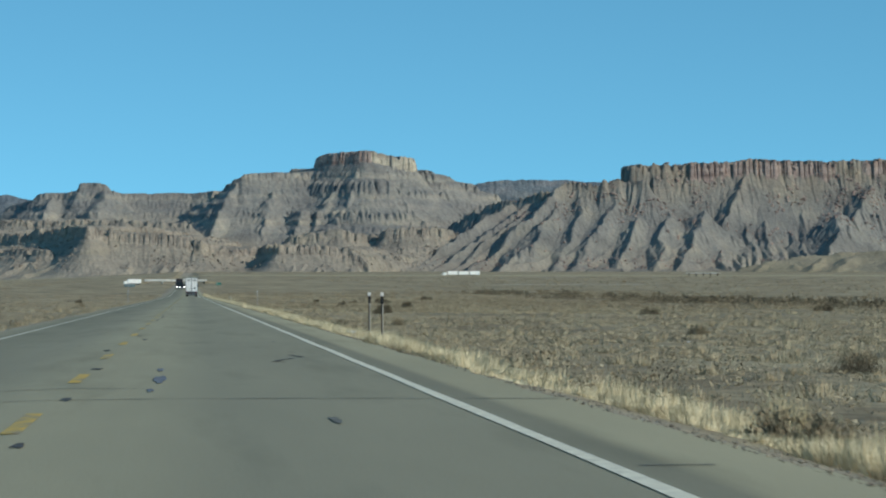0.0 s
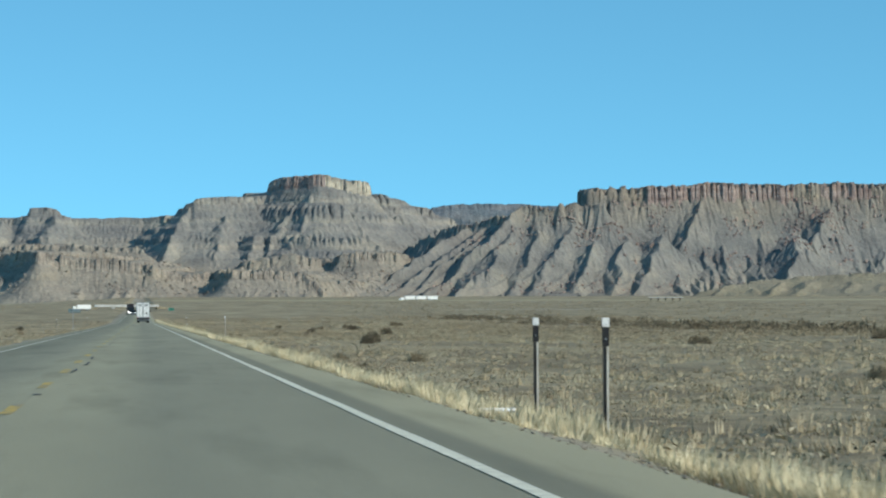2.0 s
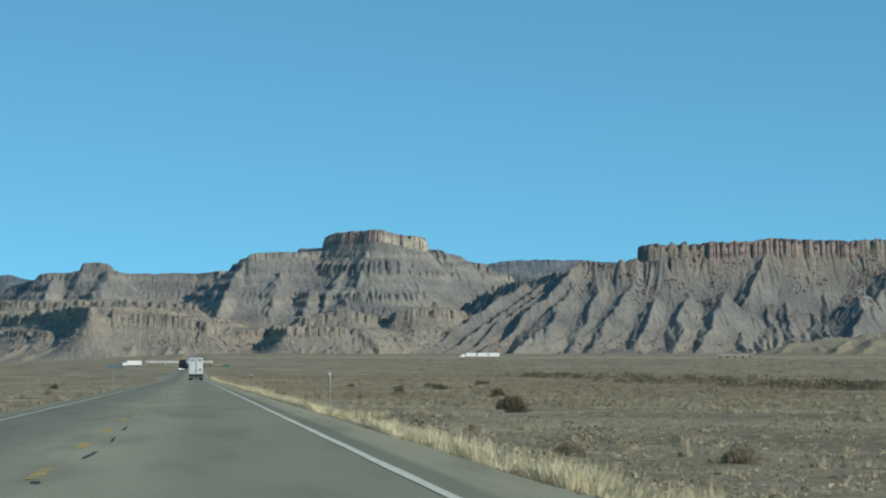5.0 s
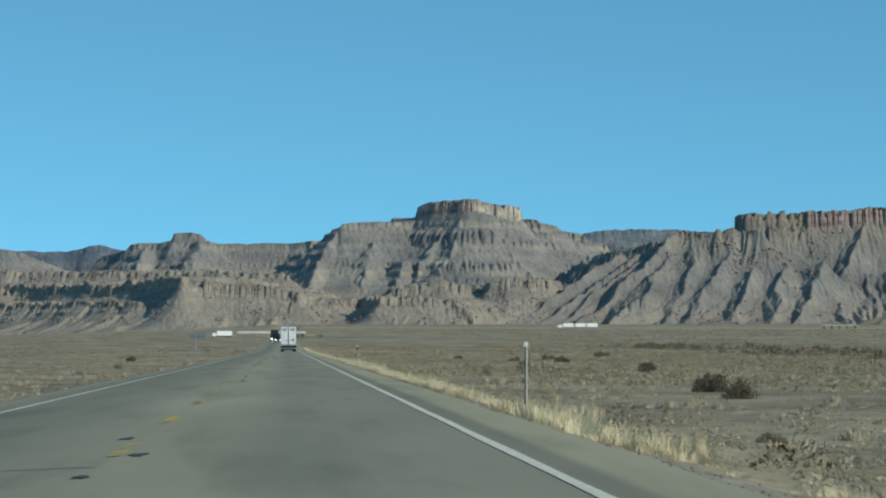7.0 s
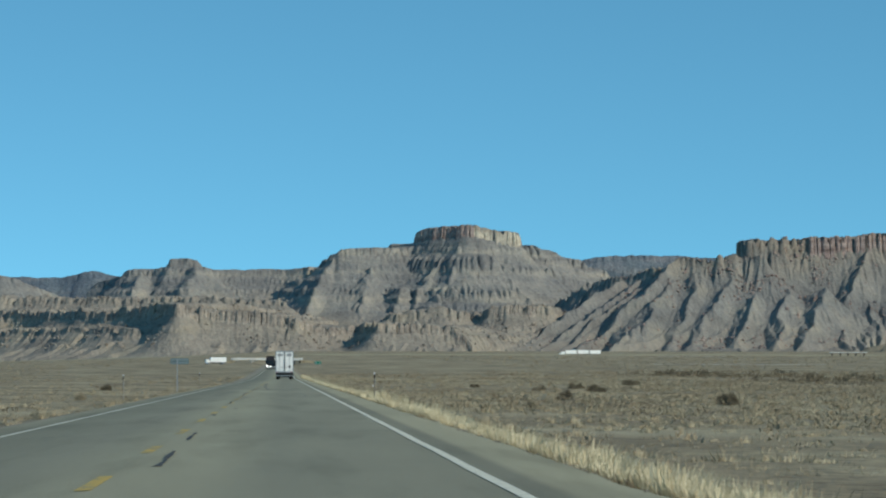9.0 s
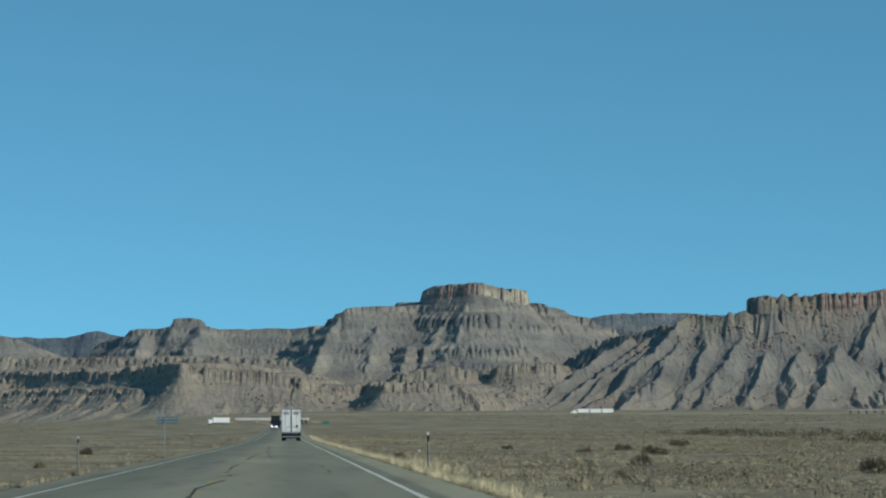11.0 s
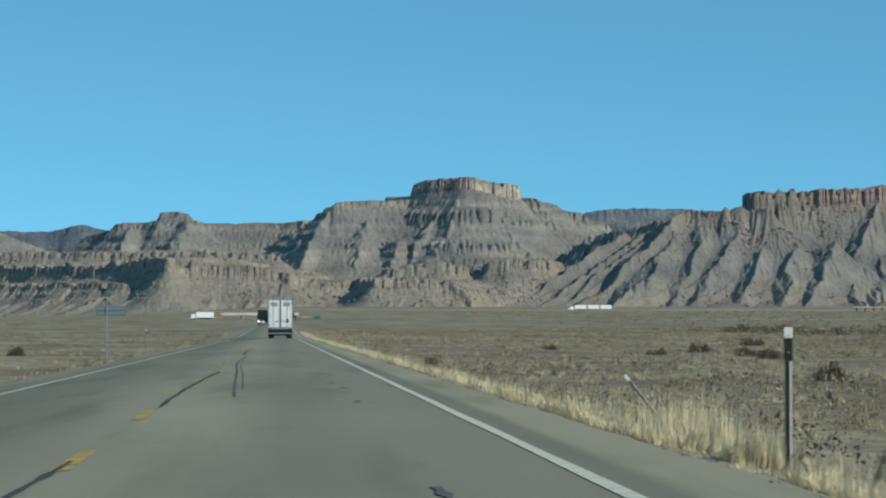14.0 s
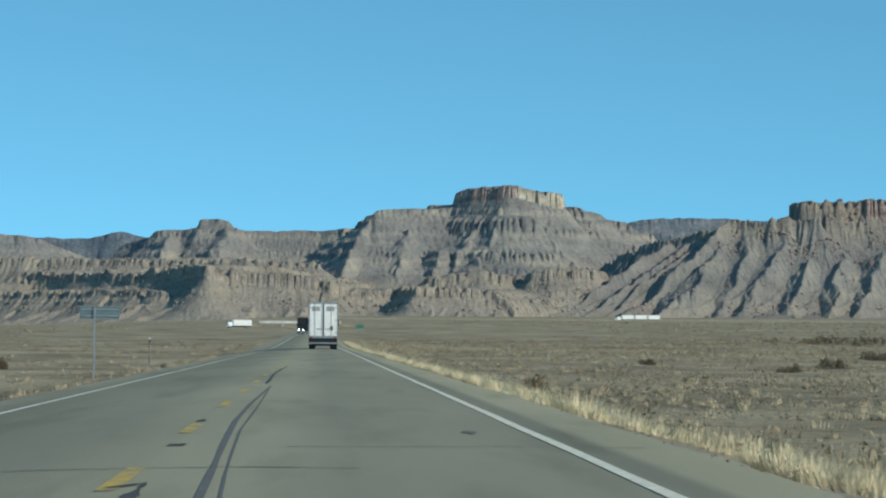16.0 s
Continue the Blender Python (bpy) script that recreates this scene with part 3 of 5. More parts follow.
def erode(Z, step, rounds, drops, life, rate, seed, where):
    """Rain: drops run down the slope, cut rills and lay down what they carry."""
    r = np.random.RandomState(seed)
    ny, nx = Z.shape
    H = np.maximum(Z, np.min(Z[where]) - 6) / step
    start = H * step
    cells = np.flatnonzero(where[:-2, :-2].ravel())
    cy, cx = cells // (nx - 2), cells % (nx - 2)
    for _ in range(rounds):
        k = r.randint(0, len(cells), drops)
        x, y = cx[k] + r.rand(drops), cy[k] + r.rand(drops)
        vx, vy, load = np.zeros(drops), np.zeros(drops), np.zeros(drops)
        h = None
        for _s in range(life):
            ix, iy = x.astype(int), y.astype(int)
            fx, fy = x - ix, y - iy
            flat = H.ravel()
            i = iy * nx + ix
            a, b, c, d = flat[i], flat[i + 1], flat[i + nx], flat[i + nx + 1]
            gx, gy = (b - a) * (1 - fy) + (d - c) * fy, (c - a) * (1 - fx) + (d - b) * fx
            h = a * (1 - fx) * (1 - fy) + b * fx * (1 - fy) + c * (1 - fx) * fy + d * fx * fy
            vx, vy = 0.25 * vx - 0.75 * gx, 0.25 * vy - 0.75 * gy
            n = np.hypot(vx, vy) + 1e-6
            vx, vy = vx / n, vy / n
            x2, y2 = np.clip(x + vx, 0, nx - 2.01), np.clip(y + vy, 0, ny - 2.01)
            jx, jy = x2.astype(int), y2.astype(int)
            ex, ey = x2 - jx, y2 - jy
            j = jy * nx + jx
            h2 = flat[j] * (1 - ex) * (1 - ey) + flat[j + 1] * ex * (1 - ey) + flat[j + nx] * (1 - ex) * ey + flat[j + nx + 1] * ex * ey
            fall = h - h2
            room = np.maximum(fall, 0.0) * 1.6
            cut = np.where(fall <= 0, -np.minimum(load, -fall), np.where(load > room, -0.25 * (load - room), np.minimum(rate * (room - load), 0.5 * fall)))
            load = load + cut
            D = np.bincount(np.concatenate([i, i + 1, i + nx, i + nx + 1]),
                            np.concatenate([cut * (1 - fx) * (1 - fy), cut * fx * (1 - fy), cut * (1 - fx) * fy, cut * fx * fy]), H.size)
            H -= np.clip(D, -0.05, 0.06).reshape(H.shape)
            x, y = x2, y2
    D = np.pad(H * step - start, 1, mode="edge")
    D = 0.5 * D[1:-1, 1:-1] + 0.125 * (D[:-2, 1:-1] + D[2:, 1:-1] + D[1:-1, :-2] + D[1:-1, 2:])
    return Z + np.clip(D, -9.0, 3.0)


def weather(X, Y, Z, base, top, step, hard, rough, seed):
    """Wears a slope: hard layers stand out as ledges, gullies and rubble break the surface."""
    rub = fbm(X / 26, Y / 26, seed, 5) - 0.5
    grit = 1 - 2 * np.abs(fbm(X / 9, Y / 9, seed + 11, 3) - 0.5) * 2
    on = np.clip((Z - base) / 12, 0, 1)
    Z = Z + on * rough * (9 * rub + 1.6 * grit)
    w = Z + 2.2 * (vnoise(X / 45, Y / 45, seed + 20) - 0.5)
    t = w / step + 0.55 * (vnoise(w / step / 1.7, w * 0, seed + 21) - 0.5)
    f = t - np.floor(t)
    k = hard * np.clip(1.7 * vnoise(np.floor(t) * 0.73, X / 160, seed + 22) - 0.25, 0, 1) * on * np.clip((top - Z) / 6, 0, 1)
    return Z + k * step * (np.clip((f - 0.32) / 0.22, 0, 1) - f)


def islands(mask):
    """Numbers the connected patches of a 2D mask."""
    lab = np.where(mask, np.arange(1, mask.size + 1).reshape(mask.shape), 0)
    while True:
        p = np.pad(lab, 1)
        m = np.maximum.reduce([p[1:-1, 1:-1], p[:-2, 1:-1], p[2:, 1:-1], p[1:-1, :-2], p[1:-1, 2:]])
        m = np.where(mask, m, 0)
        if (m == lab).all():
            return lab
        lab = m


def build_landform(name, X, Y, Z, cap_mask, slope_mat, cap_mat, label, category, pale=None):
    root = thing(name, Matrix.Identity(4), label, category)
    V = np.stack([X, Y, Z], -1).reshape(-1, 3)
    F = grid_faces(X.shape[1], X.shape[0])
    lift = Z.ravel()[F].max(1) > plain_height(X, Y).ravel()[F].min(1) - 3      # leave out what lies under the plain
    wide = np.pad(cap_mask, 1)
    wide = wide[1:-1, 1:-1] | wide[:-2, 1:-1] | wide[2:, 1:-1] | wide[1:-1, :-2] | wide[1:-1, 2:]
    c = wide.ravel()[F].all(1) & lift
    lab = islands(c.reshape(X.shape[0] - 1, X.shape[1] - 1)).ravel()
    groups = []
    for k in np.unique(lab[lab > 0]):
        sel = lab == k
        if sel.sum() < 120:
            c &= ~sel
        elif pale:
            p = sel & (V[F[:, 0], 0] > pale[0]) & (V[F[:, 0], 0] < pale[1]) & (V[F[:, 0], 2] > pale[2])
            groups.append(("pale_face", p, PALE_ROCK))
            rest = islands((sel & ~p).reshape(X.shape[0] - 1, X.shape[1] - 1)).ravel()
            groups += [("caprock", rest == r, cap_mat) for r in np.unique(rest[rest > 0])]
        else:
            groups.append(("caprock", sel, cap_mat))
    for nm, sel, mt in [g for g in groups if g[1].sum() < 120 and g[0] == "caprock"]:
        c &= ~sel
    groups = [g for g in groups if g[1].sum() >= 120 or g[0] != "caprock"]
    for nm, sel, mt in [("slope", lift & ~c, slope_mat)] + groups:
        if not sel.any():
            continue
        f = F[sel]
        used, inv = np.unique(f, return_inverse=True)
        mesh_ob(nm, V[used], inv.reshape(f.shape), mt, root, smooth=(nm == "slope"))
    return root


# ---- cliffs and buttes ----
def flip(pts):
    return pts[::-1]


def strew(X, Y, Z, chance, n, small, large, material, label, seed):
    """Angular fallen rocks lying on a slope where chance allows."""
    r = np.random.RandomState(seed)
    c = chance.ravel() / chance.sum()
    at = r.choice(len(c), n, p=c)
    centre = np.stack([X.ravel()[at], Y.ravel()[at], Z.ravel()[at]], -1)
    bm = bmesh.new()
    bmesh.ops.create_icosphere(bm, subdivisions=1, radius=1.0)
    bm.verts.ensure_lookup_table()
    base = np.array([v.co[:] for v in bm.verts])
    tri = np.array([[v.index for v in f.verts] for f in bm.faces])
    bm.free()
    size = small + (large - small) * r.rand(n) ** 2.5
    V = base[None] * (0.6 + 0.6 * r.rand(n, len(base), 1)) * (size[:, None, None] * (0.7 + 0.6 * r.rand(n, 1, 3)))
    V = (V + centre[:, None, :] + np.array([0, 0, 0.25]) * size[:, None, None]).reshape(-1, 3)
    F = (tri[None] + (np.arange(n) * len(base))[:, None, None]).reshape(-1, 3)
    tagged(mesh_ob("fallen_rock", V, F, material), label, "rocks", kind="stuff")


def right_cliffs():
    X, Y = landform_grid(240, 1200, 4230, 4720, 1.6)
    crest = flip([(1723, 4575, 208), (1378, 4572, 210), (1210, 4566, 206), (1081, 4566, 208), (981, 4566, 205), (930, 4560, 206), (880, 4556, 210),
                  (850, 4558, 203), (803, 4555, 201), (738, 4548, 198), (689, 4545, 198)])
    nose = flip([(704, 4490, 174), (677, 4500, 174), (659, 4500, 178), (635, 4500, 168), (615, 4505, 167), (587, 4515, 171), (550, 4525, 153), (531, 4540, 151),
                 (499, 4560, 143), (468, 4585, 135), (445, 4605, 126), (421, 4630, 115), (389, 4660, 83), (362, 4690, 56)])
    big = [((683, 4435, 112), (642, 4331, 45)), ((733, 4463, 126), (688, 4320, 41)), ((787, 4463, 126), (732, 4320, 41)), ((1000, 4463, 126), (958, 4330, 44))]
    shaded = [((497, 4540, 136), (354, 4390, 50)),
              ((525, 4530, 140), (385, 4380, 44)), ((550, 4522, 143), (405, 4372, 41)), ((582, 4515, 168), (444, 4365, 50)), ((578, 4480, 134), (482, 4330, 48)), ((618, 4500, 155), (548, 4350, 48)), ((660, 4500, 155), (592, 4350, 53)), ((875, 4545, 182), (766, 4395, 44)), ((1072, 4540, 167), (971, 4390, 57))]
    z1, c1 = scarp(X, Y, crest, 27, 21, 0.66, 3, plateau=90, cap_rough=5.5, jag=3.0, curve=0.55, fin=9)
    z2, c2 = scarp(X, Y, nose, 27, 6, 0.66, 9, plateau=0, back_slope=0.8, cap_rough=4.0, jag=6.0, curve=0.50, fin=8)
    Z = np.maximum(z1, z2)
    for k, (a, b) in enumerate(big):
        spur(X, Y, Z, a, b, 1.0, 0.75, 3.0, 500 + 20 * k)
    steepness = (0.90, 0.86, 0.90, 0.88, 0.74, 0.80, 0.66, 0.86, 0.86)
    for k, (a, b) in enumerate(shaded):
        shaded_ridge(X, Y, Z, a, b, steepness[k], 0.55, 560 + 20 * k)
    spur_row(X, Y, Z, crest, 27, 21, 0.66, 610, 25, (0.12, 0.5), (0.6, 1.0), -0.12, curve=0.55, left=(0.8, 1.6), right=(0.7, 1.2), bulge=3.0)
    spur_row(X, Y, Z, crest, 27, 21, 0.66, 640, 13, (0.35, 0.75), (0.8, 1.05), -0.12, curve=0.55, left=(1.0, 1.7), right=(0.9, 1.4), bulge=2.0)
    zc = np.maximum(z1, z2)
    cap = (c1 & (z1 >= zc - 0.01)) | (c2 & (z2 >= zc - 0.01))
    keep = cap & (Z <= zc + 0.01)
    on = np.clip((Z - 38) / 20, 0, 1)
    bend = X + 0.35 * (4540 - Y) * np.clip((720 - X) / 120, 0, 1) + 14 * (fbm(X / 40, Y / 40, 171, 2) - 0.5)
    rill = 1 - np.abs(2 * fbm(bend / 7.5, Y / 60, 172, 3) - 1) * 2
    Z = Z + on * (5 * (fbm(X / 22, Y / 22, 130, 4) - 0.5) + (0.7 + 2.2 * fbm(X / 60, Y / 60, 173, 2)) * rill)
    Z = np.where(keep, zc, erode(Z, 1.6, 14, 12000, 100, 0.30, 4, (Z > 45) & (Y < 4600)))
    steep = np.hypot(*np.gradient(Z, 1.6)) > 0.35
    crumble = fbm(X / 30, Y / 30, 160, 3)
    high = np.where(X < 720, np.clip((Z - 95) / 50, 0.05, 1), np.clip((Z - 60) / 110, 0.1, 1))
    strew(X, Y, Z, steep * high * np.clip((crumble - 0.48) * 8, 0.02, 1) * (Y < 4570), 2300, 0.8, 3.0, CAPROCK, "fallen reddish sandstone boulders on the shale slope", 161)
    toe = (Z > 34) & (Z < 52)
    strew(X, Y, Z, toe * np.clip((crumble - 0.45) * 8, 0.02, 1) * (Y < 4500), 700, 0.6, 2.4, CAPROCK, "reddish boulders at the foot of the shale slope", 162)
    build_landform("cliff_ridge", X, Y, Z, keep, SHALE, CAPROCK, "grey shale cliff ridge with fluted slopes and reddish caprock", "cliff")


def butte_massif():
    X, Y = landform_grid(-620, 700, 4560, 4960, 1.8)
    cap = flip([(374, 4850, 218), (364, 4800, 220), (331, 4792, 223), (311, 4786, 226), (304, 4780, 229), (286, 4776, 231), (262, 4792, 229), (236, 4806, 227), (217, 4822, 225), (208, 4840, 221)])
    shoulder = flip([(240, 4850, 205), (216, 4832, 203), (203, 4820, 200), (181, 4806, 195), (162, 4800, 193), (135, 4790, 190), (109, 4780, 191), (89, 4776, 189), (75, 4782, 184), (66, 4815, 174), (52, 4850, 168), (29, 4880, 165)])
    right = flip([(600, 4900, 112), (546, 4895, 142), (508, 4890, 163), (470, 4885, 178), (449, 4880, 185), (426, 4870, 193), (404, 4862, 199), (380, 4855, 201), (330, 4850, 204)])
    mesa = flip([(-113, 4862, 163), (-131, 4855, 173), (-158, 4850, 176), (-177, 4850, 175), (-188, 4856, 168), (-204, 4862, 163)])
    low = flip([(90, 4860, 172), (30, 4870, 165), (7, 4880, 162), (-15, 4885, 163), (-33, 4885, 163), (-60, 4880, 160), (-96, 4880, 160), (-150, 4875, 162), (-203, 4865, 162), (-219, 4862, 162),
                (-239, 4862, 161), (-253, 4870, 156), (-272, 4895, 147), (-300, 4910, 140)])
    near = flip([(-340, 4790, 118), (-388, 4770, 136), (-414, 4755, 146), (-440, 4750, 150), (-492, 4750, 154), (-640, 4750, 158)])
    big = [((75, 4772, 177), (24, 4658, 86)), ((285, 4772, 206), (250, 4700, 128)), ((268, 4721, 138), (243, 4662, 88)), ((225, 4731, 145), (196, 4662, 88)),
           ((187, 4719, 136), (166, 4660, 86)), ((347, 4778, 182), (360, 4666, 90)), ((-222, 4850, 158), (-250, 4765, 112)), ((-137, 4840, 168), (-152, 4750, 108)),
           ((125, 4755, 163), (114, 4662, 88)), ((310, 4755, 164), (321, 4666, 90))]
    lay = ((0.10, 0.06), (0.26, 0.15), (0.54, 0.14), (0.80, 0.10))
    parts = [scarp(X, Y, cap, 66, 19, 0.80, 31, plateau=55, ledges=lay, cap_rough=3.2, jag=1.2, curve=0.36, fin=9),
             scarp(X, Y, shoulder, 66, 5, 0.78, 37, plateau=60, jag=1.6, ledges=lay, cap_rough=4, curve=0.34),
             scarp(X, Y, right, 66, 4, 0.70, 41, plateau=40, ledges=lay, curve=0.36),
             scarp(X, Y, mesa, 74, 5, 0.66, 47, plateau=40, jag=0.8, ledges=((0.22, 0.07), (0.5, 0.05)), cap_rough=2.5),
             scarp(X, Y, low, 76, 3, 0.60, 53, plateau=40, jag=1.0, ledges=((0.30, 0.06), (0.6, 0.05)), cap_rough=2.5),
             scarp(X, Y, near, 76, 2, 0.45, 61, plateau=60, jag=0.8, ledges=((0.4, 0.06),), cap_rough=2.5)]
    Z = np.maximum.reduce([p[0] for p in parts])
    zc = Z.copy()
    for k, (a, b) in enumerate(big):
        spur(X, Y, Z, a, b, 1.1, 0.7, 2.0, 700 + 20 * k)
    spur_row(X, Y, Z, cap, 66, 19, 0.80, 810, 40, (0.1, 0.5), (0.6, 0.95), -0.1, 0.36)
    spur_row(X, Y, Z, shoulder, 66, 5, 0.78, 820, 30, (0.25, 0.6), (0.7, 1.0), -0.1, 0.34, bulge=1.0)
    spur_row(X, Y, Z, right, 66, 4, 0.70, 830, 36, (0.1, 0.5), (0.6, 1.0), 0.1, 0.36, bulge=1.0)
    spur_row(X, Y, Z, low, 76, 3, 0.60, 840, 44, (0.15, 0.5), (0.7, 1.0), -0.2, bulge=1.5)
    mask = np.zeros(X.shape, bool)
    for p in parts[:5]:
        mask |= p[1] & (p[0] >= Z - 0.01)
    Zr = weather(X, Y, Z, 78, 206, 15, 0.85, 0.30, 140)
    bend = X + 14 * (fbm(X / 40, Y / 40, 141, 2) - 0.5)
    Zr = Zr + np.clip((Z - 80) / 20, 0, 1) * 0.5 * fbm(X / 60, Y / 60, 143, 2) * (1 - np.abs(2 * fbm(bend / 8, Y / 50, 142, 3) - 1) * 2)
    Z = np.where(mask, zc, erode(Zr, 1.8, 8, 12000, 70, 0.25, 5, (Z > 75) & (Y < 4880)))
    build_landform("butte", X, Y, Z, mask, BUTTE_SLOPE, CAPROCK, "flat-topped grey butte with banded slopes and sandstone cap", "butte", (296, 380, 192))


def far_ridge():
    X, Y = landform_grid(380, 900, 4870, 4990, 2.0)
    crest = flip([(900, 4950, 176), (824, 4950, 182), (691, 4950, 186), (643, 4950, 189), (567, 4950, 191), (520, 4950, 189), (482, 4950, 183), (462, 4950, 177), (400, 4950, 172)])
    z, c = scarp(X, Y, crest, 60, 3, 0.9, 71, plateau=30, ledges=((0.12, 0.08), (0.28, 0.08)), jag=2.0, cap_rough=3)
    z = z + 4 * (fbm(X / 14, Y / 14, 75, 4) - 0.5)
    build_landform("far_ridge", X, Y, z, np.zeros(X.shape, bool), HAZY_ROCK, HAZY_ROCK, "dark distant wooded ridge with pale ledges, tinted blue as haze", "ridge")


def far_left_ridge():
    X, Y = landform_grid(-640, -200, 4850, 4975, 2.0)
    crest = flip([(-250, 4938, 152), (-269, 4938, 155), (-283, 4936, 158), (-301, 4934, 163), (-319, 4934, 161), (-332, 4938, 156), (-355, 4940, 152), (-423, 4940, 153), (-640, 4940, 154)])
    z, c = scarp(X, Y, crest, 76, 2, 0.70, 59, plateau=20, jag=1.2, ledges=((0.2, 0.08), (0.5, 0.06)), cap_rough=2.5)
    z = z + 4 * (fbm(X / 14, Y / 14, 77, 4) - 0.5)
    build_landform("far_ridge", X, Y, z, np.zeros(X.shape, bool), HAZY_ROCK, HAZY_ROCK, "dark distant ridge behind the mesa, tinted blue grey as haze", "ridge")


def bench_cliffs():
    X, Y = landform_grid(-620, 480, 4130, 4720, 1.7)
    a = flip([(17, 4310, 74), (-5, 4315, 81), (-68, 4312, 86), (-127, 4310, 91), (-146, 4285, 93), (-164, 4335, 97), (-177, 4375, 98), (-203, 4410, 93), (-250, 4455, 91),
              (-311, 4515, 92), (-374, 4580, 91), (-428, 4630, 91), (-502, 4690, 93), (-600, 4760, 95)])
    b = flip([(262, 4285, 36), (250, 4295, 53), (232, 4305, 65), (184, 4300, 69), (130, 4288, 69), (122, 4330, 68), (107, 4362, 67), (74, 4345, 65), (42, 4340, 69), (10, 4330, 76)])
    c = flip([(430, 4500, 80), (407, 4480, 91), (384, 4455, 98), (321, 4435, 98), (297, 4440, 96), (290, 4470, 88), (248, 4450, 90), (231, 4440, 96), (190, 4440, 91), (149, 4440, 83)])
    up = flip([(3, 4600, 106), (-56, 4600, 111), (-100, 4590, 112), (-149, 4600, 114), (-220, 4620, 112), (-258, 4620, 112), (-330, 4640, 112), (-426, 4660, 114), (-560, 4680, 116)])
    ledge = flip([(-190, 4318, 58), (-215, 4330, 60), (-260, 4370, 63), (-329, 4430, 63), (-416, 4500, 62), (-488, 4560, 63), (-620, 4640, 66)])
    parts = [scarp(X, Y, a, 12, 15, 0.56, 81, plateau=300, cap_rough=2.6, ledges=((0.20, 0.06), (0.55, 0.05)), fin=8, jag=3.0, curve=0.5, fade=6),
             scarp(X, Y, b, 22, 12, 0.56, 87, plateau=300, cap_rough=2.6, ledges=((0.3, 0.08), (0.65, 0.05)), fin=7, jag=3.0, curve=0.45, fade=6),
             scarp(X, Y, c, 28, 13, 0.56, 91, plateau=250, cap_rough=4.0, ledges=((0.3, 0.13), (0.6, 0.09)), fin=7, jag=2.5),
             scarp(X, Y, up, 80, 4, 0.5, 95, plateau=90, cap_rough=6, fin=9, jag=3.5, ledges=((0.5, 0.15),)),
             scarp(X, Y, ledge, 10, 5, 0.45, 97, plateau=60, cap_rough=3, back_slope=0.3, fin=14, jag=3.0, curve=0.5)]
    Z = np.maximum.reduce([p[0] for p in parts])
    zc = Z.copy()
    spur_row(X, Y, Z, a, 12, 15, 0.56, 910, 20, (0.15, 0.5), (0.7, 1.0), -0.35, 0.5, bulge=1.0)
    spur_row(X, Y, Z, b, 22, 12, 0.56, 920, 20, (0.2, 0.6), (0.7, 1.0), -0.1, 0.45, bulge=1.0)
    spur_row(X, Y, Z, ledge, 10, 7, 0.45, 930, 17, (0.05, 0.4), (0.6, 1.0), -0.4, 0.5, bulge=1.0)
    mask = np.zeros(X.shape, bool)
    for p in parts:
        mask |= p[1] & (p[0] >= Z - 0.01)
    Zr = weather(X, Y, Z, 30, 120, 11, 0.35, 0.55, 150)
    Z = np.where(mask, zc, erode(Zr, 1.7, 8, 12000, 60, 0.25, 6, (Z > 24) & (Y < 4660)))
    lie = np.hypot(*np.gradient(Z, 1.7)) > 0.2
    strew(X, Y, Z, lie * np.clip((fbm(X / 30, Y / 30, 164, 3) - 0.45) * 8, 0.03, 1) * (Z > 34), 3000, 0.6, 2.8, BENCH_CAP, "fallen sandstone boulders below the bench cliffs", 165)
    build_landform("bench_cliff", X, Y, Z, mask, BENCH_SLOPE, BENCH_CAP, "low tan sandstone bench cliffs with broken ledges", "cliff")


def mound():
    X, Y = landform_grid(740, 1400, 3880, 4180, 3.0)
    crest = flip([(1400, 4030, 70), (1127, 4040, 64), (961, 4050, 59), (892, 4050, 54), (844, 4045, 51), (800, 4035, 42), (765, 4030, 34)])
    z, c = scarp(X, Y, crest, 28, 1, 0.30, 101, plateau=0, back_slope=0.3, jag=0.6)
    spur_row(X, Y, z, crest, 28, 1, 0.30, 940, 60, (0.05, 0.4), (0.6, 1.0), -0.5, left=(0.4, 0.9), right=(0.3, 0.5))
    z = z + 2.0 * (fbm(X / 25, Y / 25, 102, 4) - 0.5)
    build_landform("mound", X, Y, z, np.zeros(X.shape, bool), MOUND_SLOPE, MOUND_SLOPE, "rounded olive grey shale mound below the cliffs", "hill")


right_cliffs()
butte_massif()
far_ridge()
far_left_ridge()
bench_cliffs()
mound()


# ---- things along the road ----
def gz(x, y):
    return float(ground_height(np.array([float(x)]), np.array([float(y)]))[0])


